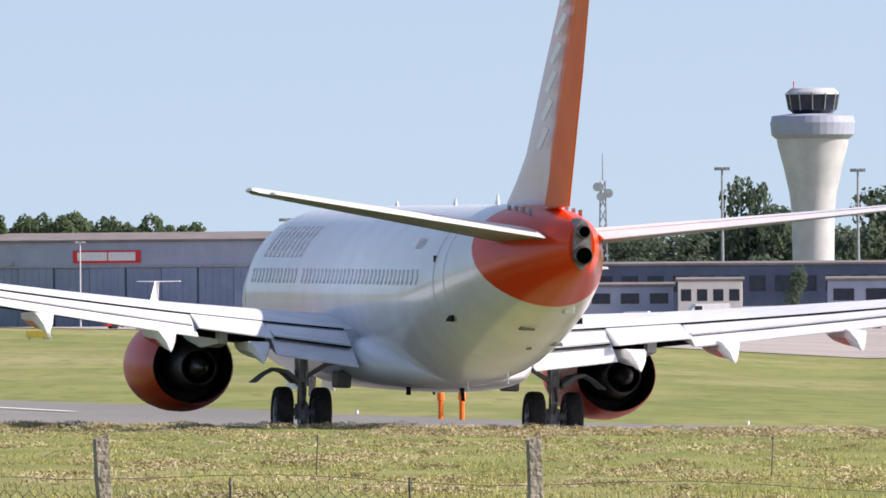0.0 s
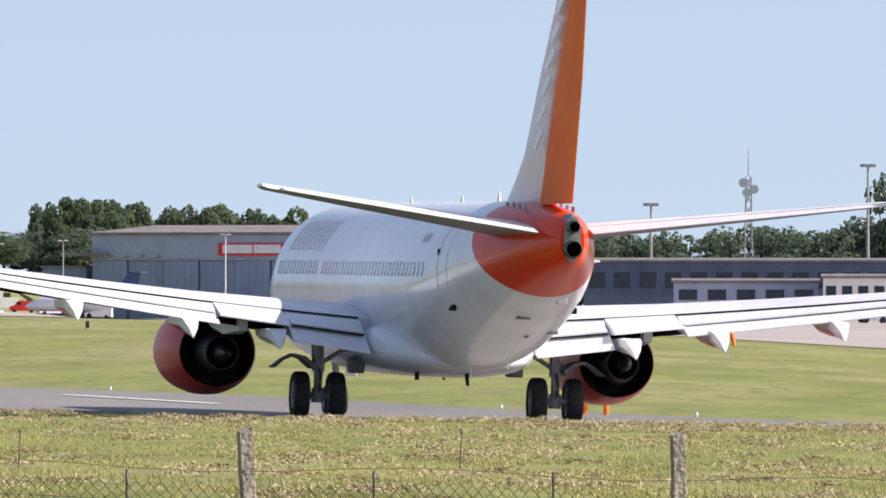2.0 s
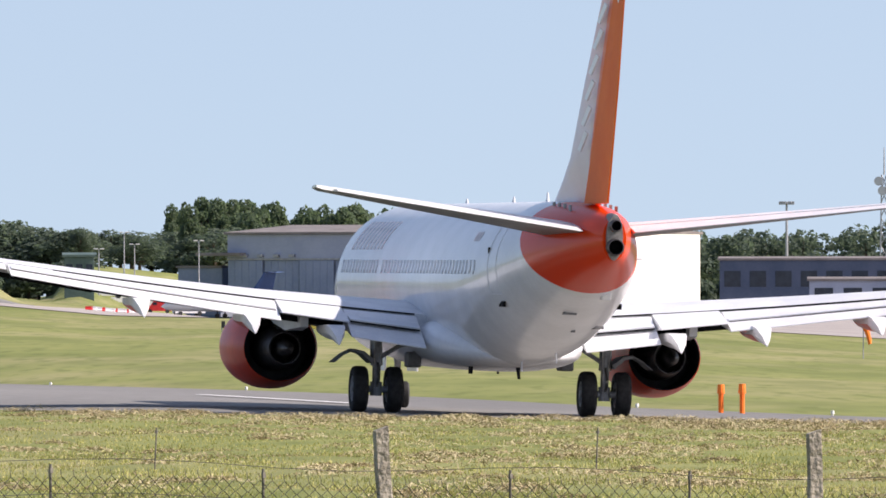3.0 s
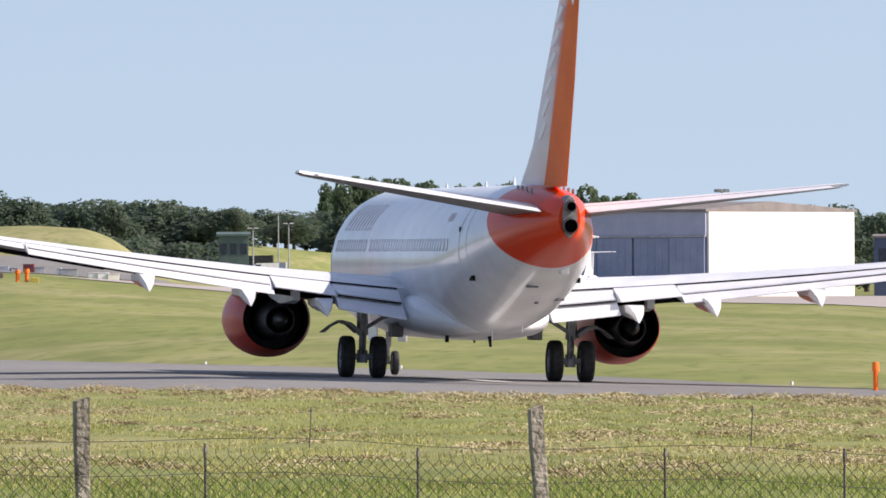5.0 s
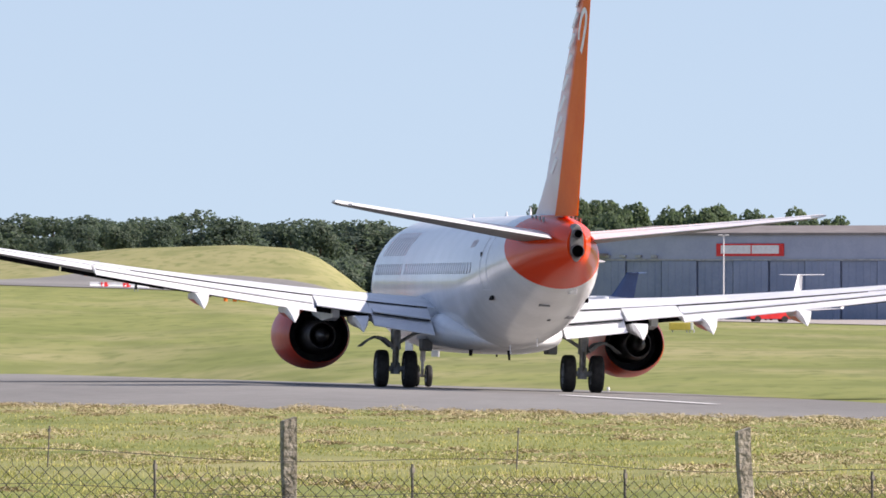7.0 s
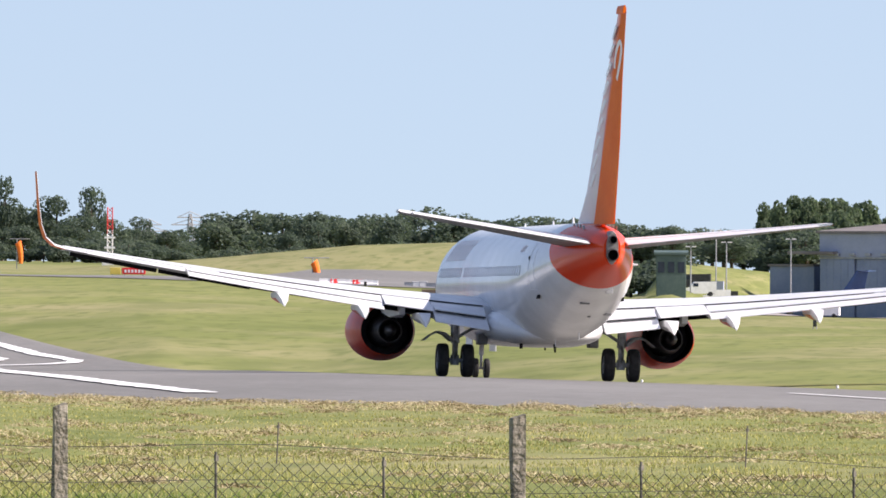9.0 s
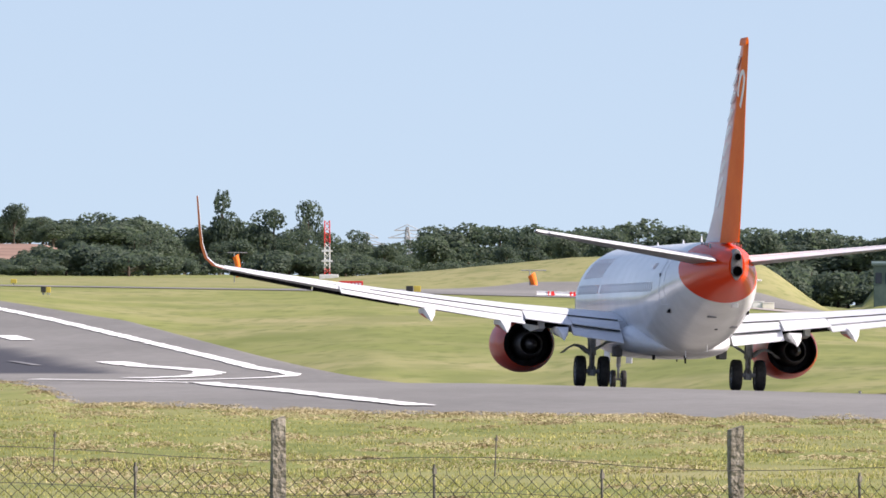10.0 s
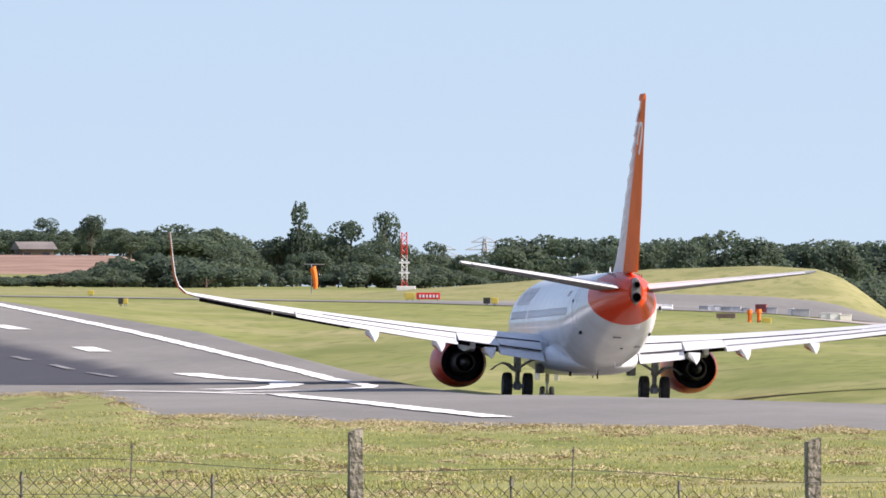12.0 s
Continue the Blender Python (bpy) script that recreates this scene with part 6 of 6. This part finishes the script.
def add_small_jet(pan, d, turn, fin, label):
    """A small twin jet parked on the apron, nose along +y."""
    j = thing("business_jet", at(pan, d, turn), label, "airplane", "parked small jets")
    bm = bmesh.new()
    prof = [(6.6, 1.35, 0.05), (6.0, 1.4, 0.42), (4.8, 1.6, 0.80), (3.4, 1.7, 0.92), (-1.5, 1.7, 0.92), (-4.0, 1.85, 0.72), (-6.2, 2.1, 0.25)]
    loft(bm, [[Vector((r * math.cos(a), y, z + r * math.sin(a))) for a in [2 * math.pi * i / 18 for i in range(18)]] for y, z, r in prof])
    part("fuselage", bm, "jet_white", j, smooth=True)
    for i in range(6):
        for s in (-1, 1):
            bm = bmesh.new()
            box(bm, s * 0.87 - 0.03, s * 0.87 + 0.03, 2.6 - i * 0.8, 2.95 - i * 0.8, 1.85, 2.15)
            part("window", bm, "pane", j)
    for s in (-1, 1):
        bm = bmesh.new()
        loft(bm, [foil(s * x, le, te, z, 0.11) for x, le, te, z in ((0.4, 1.2, -1.3, 1.0), (7.0, -0.6, -1.6, 1.4), (7.1, -0.7, -2.0, 2.3))])
        part("wing", bm, "jet_white", j, smooth=True)
        bm = bmesh.new()
        loft(bm, [foil(s * x, le, te, z, 0.1) for x, le, te, z in ((0.05, -5.9, -7.2, 5.2), (2.6, -6.7, -7.4, 5.25))])
        part("tailplane", bm, fin, j, smooth=True)
        bm = bmesh.new()
        lathe(bm, [(-1.6, 0.40), (-1.9, 0.48), (-3.2, 0.46), (-4.0, 0.34)], 16, Matrix.Translation((s * 1.35, 0, 2.15)))
        part("engine", bm, "jet_white", j, smooth=True)
        bm = bmesh.new()
        rod(bm, (s * 1.4 - 0.1, -0.6, 0.28), (s * 1.4 + 0.1, -0.6, 0.28), 0.28, seg=14)
        rod(bm, (s * 1.4, -0.6, 0.28), (s * 1.4, -0.6, 1.1), 0.07, seg=6)
        part("main_wheel", bm, "rubber", j)
    bm = bmesh.new()
    loft(bm, [[Vector((p.z, p.y, z)) for p in foil(0, le, te, 0, 0.1)] for z, le, te in ((2.2, -3.6, -6.6), (5.3, -5.8, -7.2))])
    part("fin", bm, fin, j, smooth=True)
    bm = bmesh.new()
    rod(bm, (-0.08, 5.0, 0.2), (0.08, 5.0, 0.2), 0.2, seg=12)
    rod(bm, (0, 5.0, 0.2), (0, 5.0, 1.1), 0.06, seg=6)
    part("nose_wheel", bm, "rubber", j)


def add_apron():
    """The pale concrete apron before the hangars, and the perimeter road past the field."""
    def sheet(name, p0, p1, d0, d1, mat, label, step=0.06):
        us, vs = np.arange(p0, p1, step), np.linspace(0, 1, 40)
        me = bpy.data.meshes.new(name)
        pts = np.array([[polar(u, (d0(u) if callable(d0) else d0) * (1 - v) + (d1(u) if callable(d1) else d1) * v) for v in vs] for u in us])
        z = ground_z(pts[..., 0], pts[..., 1]) + 0.05
        n, m = z.shape
        co = np.concatenate([pts, z[..., None]], -1).reshape(-1, 3)
        i, j = np.meshgrid(np.arange(n - 1), np.arange(m - 1), indexing="ij")
        q = np.stack([i * m + j, (i + 1) * m + j, (i + 1) * m + j + 1, i * m + j + 1], -1).reshape(-1, 4)[:, ::-1]
        me.from_pydata(co.tolist(), [], q.tolist())
        tagged(part(name, me, mat), label, "pavement", kind="structure")
    sheet("apron", -3.4, 3.46, 905, lambda u: float(np.interp(u, [2.2, 2.34, 2.75, 3.4], [1895, 1500, 1120, 912])), "apron", "pale pinkish concrete parking apron")
    sheet("perimeter_road", 2.82, 8.8, lambda u: float(np.interp(u, [2.8, 3.4, 3.6, 4.8], [1075, 1000, 962, 925])), lambda u: float(np.interp(u, [2.8, 3.3, 4.2, 4.8, 5.4], [1125, 1135, 1135, 1040, 965])), "asphalt", "narrow grey perimeter road across the grass")
    sheet("earth_bank", 6.24, 8.8, lambda u: float(np.interp(u, [6.2, 6.32, 6.5], [1860, 1780, 1733])), 1900, "earth", "bare reddish earth field behind a hedge")
    # red and white barriers and small vehicles along the road
    rng = random.Random(8)
    for i in range(26):
        pan = 2.38 + 0.0135 * i if i < 16 else 3.92 + 0.024 * (i - 16)
        d = 1180 if i < 16 else 985
        m = at(pan, d, rng.uniform(-8, 8))
        c = "sign_red" if i % 4 == 3 else "sign_white"
        bm = bmesh.new()
        loft(bm, [[Vector((x, y * w, z)) for x, y in ((-0.34, -1), (0.34, -1), (0.34, 1), (-0.34, 1))] for z, w in ((-0.1, 0.25), (0.1, 0.25), (0.2, 0.12), (0.38, 0.09))])
        ob = part("road_barrier", bm, c)
        ob.matrix_world = m
        tagged(ob, "red road barrier on the airfield road" if c == "sign_red" else "white road barrier on the airfield road", "barrier", "road barriers")
    for pan, d, c, big in ((2.53, 1780, "black", 1.0), (2.50, 1760, "sign_white", 0.9), (2.465, 1790, "fascia", 0.9), (2.43, 1770, "sign_white", 0.8), (2.395, 1790, "black", 0.8), (2.36, 1780, "sign_white", 0.8), (-1.31, 1700, "sign_white", 1.35), (-1.52, 1700, "sign_white", 1.2), (-1.0, 1650, "sign_white", 0.9), (-2.0, 1600, "black", 1.2), (2.15, 1600, "sign_white", 0.8), (2.28, 1620, "sign_red", 0.7), (1.95, 1640, "sign_white", 0.7), (1.2, 1000, "sign_red", 0.7)):
        v = thing("service_van", at(pan, d, 90 + rng.uniform(-15, 15)), {"sign_white": "white airport service van on the apron", "black": "dark airport service van on the apron", "sign_red": "red airport service van on the apron", "fascia": "grey airport service van by the road", "under": "dark grey service van by the road"}[c], "van", "service vans")
        bm = bmesh.new()
        loft(bm, [[Vector((x * big, y * big, z * big)) for y, z in ((-2.4, 0.4), (2.3, 0.4), (2.4, 1.1), (1.5, 1.35), (0.9, 2.15), (-2.4, 2.2))] for x in (-0.95, 0.95)])
        part("body", bm, c, v)
        for y in (-1.5, 1.5):
            for s in (-1, 1):
                bm = bmesh.new()
                rod(bm, (s * 0.75 * big, y * big, 0.36 * big), (s * 0.98 * big, y * big, 0.36 * big), 0.36 * big, seg=12)
                part("wheel", bm, "rubber", v)
        bm = bmesh.new()
        box(bm, -0.97 * big, 0.97 * big, 0.3 * big, 1.05 * big, 1.45 * big, 1.95 * big)
        part("side_window", bm, "glass", v)
    # low crates and cabinets stored beside the road
    for k, (pan, w, h, c) in enumerate(((3.765, 0.7, 0.30, "steel"), (3.735, 0.5, 0.36, "sign_white"), (3.705, 0.6, 0.40, "tower"), (3.668, 0.8, 0.32, "steel"), (3.625, 0.8, 0.38, "tower"), (3.58, 0.6, 0.30, "steel"),
                                        (3.515, 0.85, 0.62, "crate_red"), (3.47, 0.8, 0.45, "steel"), (3.385, 0.35, 0.5, "sign_white"), (3.345, 1.4, 0.52, "steel"), (3.235, 0.8, 0.40, "sign_white"), (3.195, 0.9, 0.46, "sign_white"), (3.15, 0.9, 0.44, "bright_wall"))):
        crate = thing("storage_crate", at(pan, 1010, rng.uniform(-10, 10)), {"crate_red": "dull red storage cabinet beside the airfield road", "sign_white": "low white storage crate beside the airfield road"}.get(c, "low grey storage crate beside the airfield road"), "crate", "roadside crates")
        bm = bmesh.new()
        box(bm, -w / 2, w / 2, -0.3, 0.3, -0.1, h, bevel=0.03)
        part("body", bm, c, crate)
        bm = bmesh.new()
        box(bm, -w / 2 - 0.03, w / 2 + 0.03, -0.33, 0.33, h + 0.004, h + 0.05, bevel=0.015)
        part("lid", bm, c, crate)
    # runway lights as small lamps along the near pavement
    for k in range(12):
        pan = -1.5 + 0.85 * k
        d = float(far_edge(pan)) + 1.0
        if k in (3, 9):
            continue
        l = thing("runway_light", at(pan, d), "small white raised runway edge light", "light", "runway lights")
        bm = bmesh.new()
        rod(bm, (0, 0, -0.1), (0, 0, 0.08), 0.03, seg=8)
        part("stem", bm, "sign_white", l)
        bm = bmesh.new()
        rod(bm, (0, 0, 0.08), (0, 0, 0.17), 0.055, 0.04, 8)
        part("lens", bm, "sign_white", l)


add_trees()
add_hangar()
add_buildings()
add_tower()
add_masts()
add_windsocks()
add_signs()
add_small_jet(2.03, 1500, 72, "blue", "white small jet with dark blue tail parked on the apron")
add_small_jet(1.15, 1500, 160, "jet_white", "white small jet with white tail parked on the apron")
add_apron()


# ---- what moves ----
def motions():
    rows = [(t, pose(x, y, z, p, BANK, h)) for t, x, y, z, p, h in ROLL]
    walk(airliner, rows)
    walk(RUDDER[0], [(t, HINGE @ Matrix.Rotation(radians(a), 4, "Z")) for t, a in SWAY])
    times = np.arange(0, 361) / 30.0
    run = np.interp(times, [r[0] for r in ROLL], [math.hypot(r[1] - ROLL[0][1], r[2] - ROLL[0][2]) for r in ROLL])
    for hub, at, r in WHEELS:
        turn, keys = 0.0, []
        for i, t in enumerate(times):
            if i:
                turn -= min(math.degrees((run[i] - run[i - 1]) / r), 80.0)
            keys.append((t, pose(at.x, at.y, at.z, turn, 0, 0)))
        walk(hub, keys)


motions()
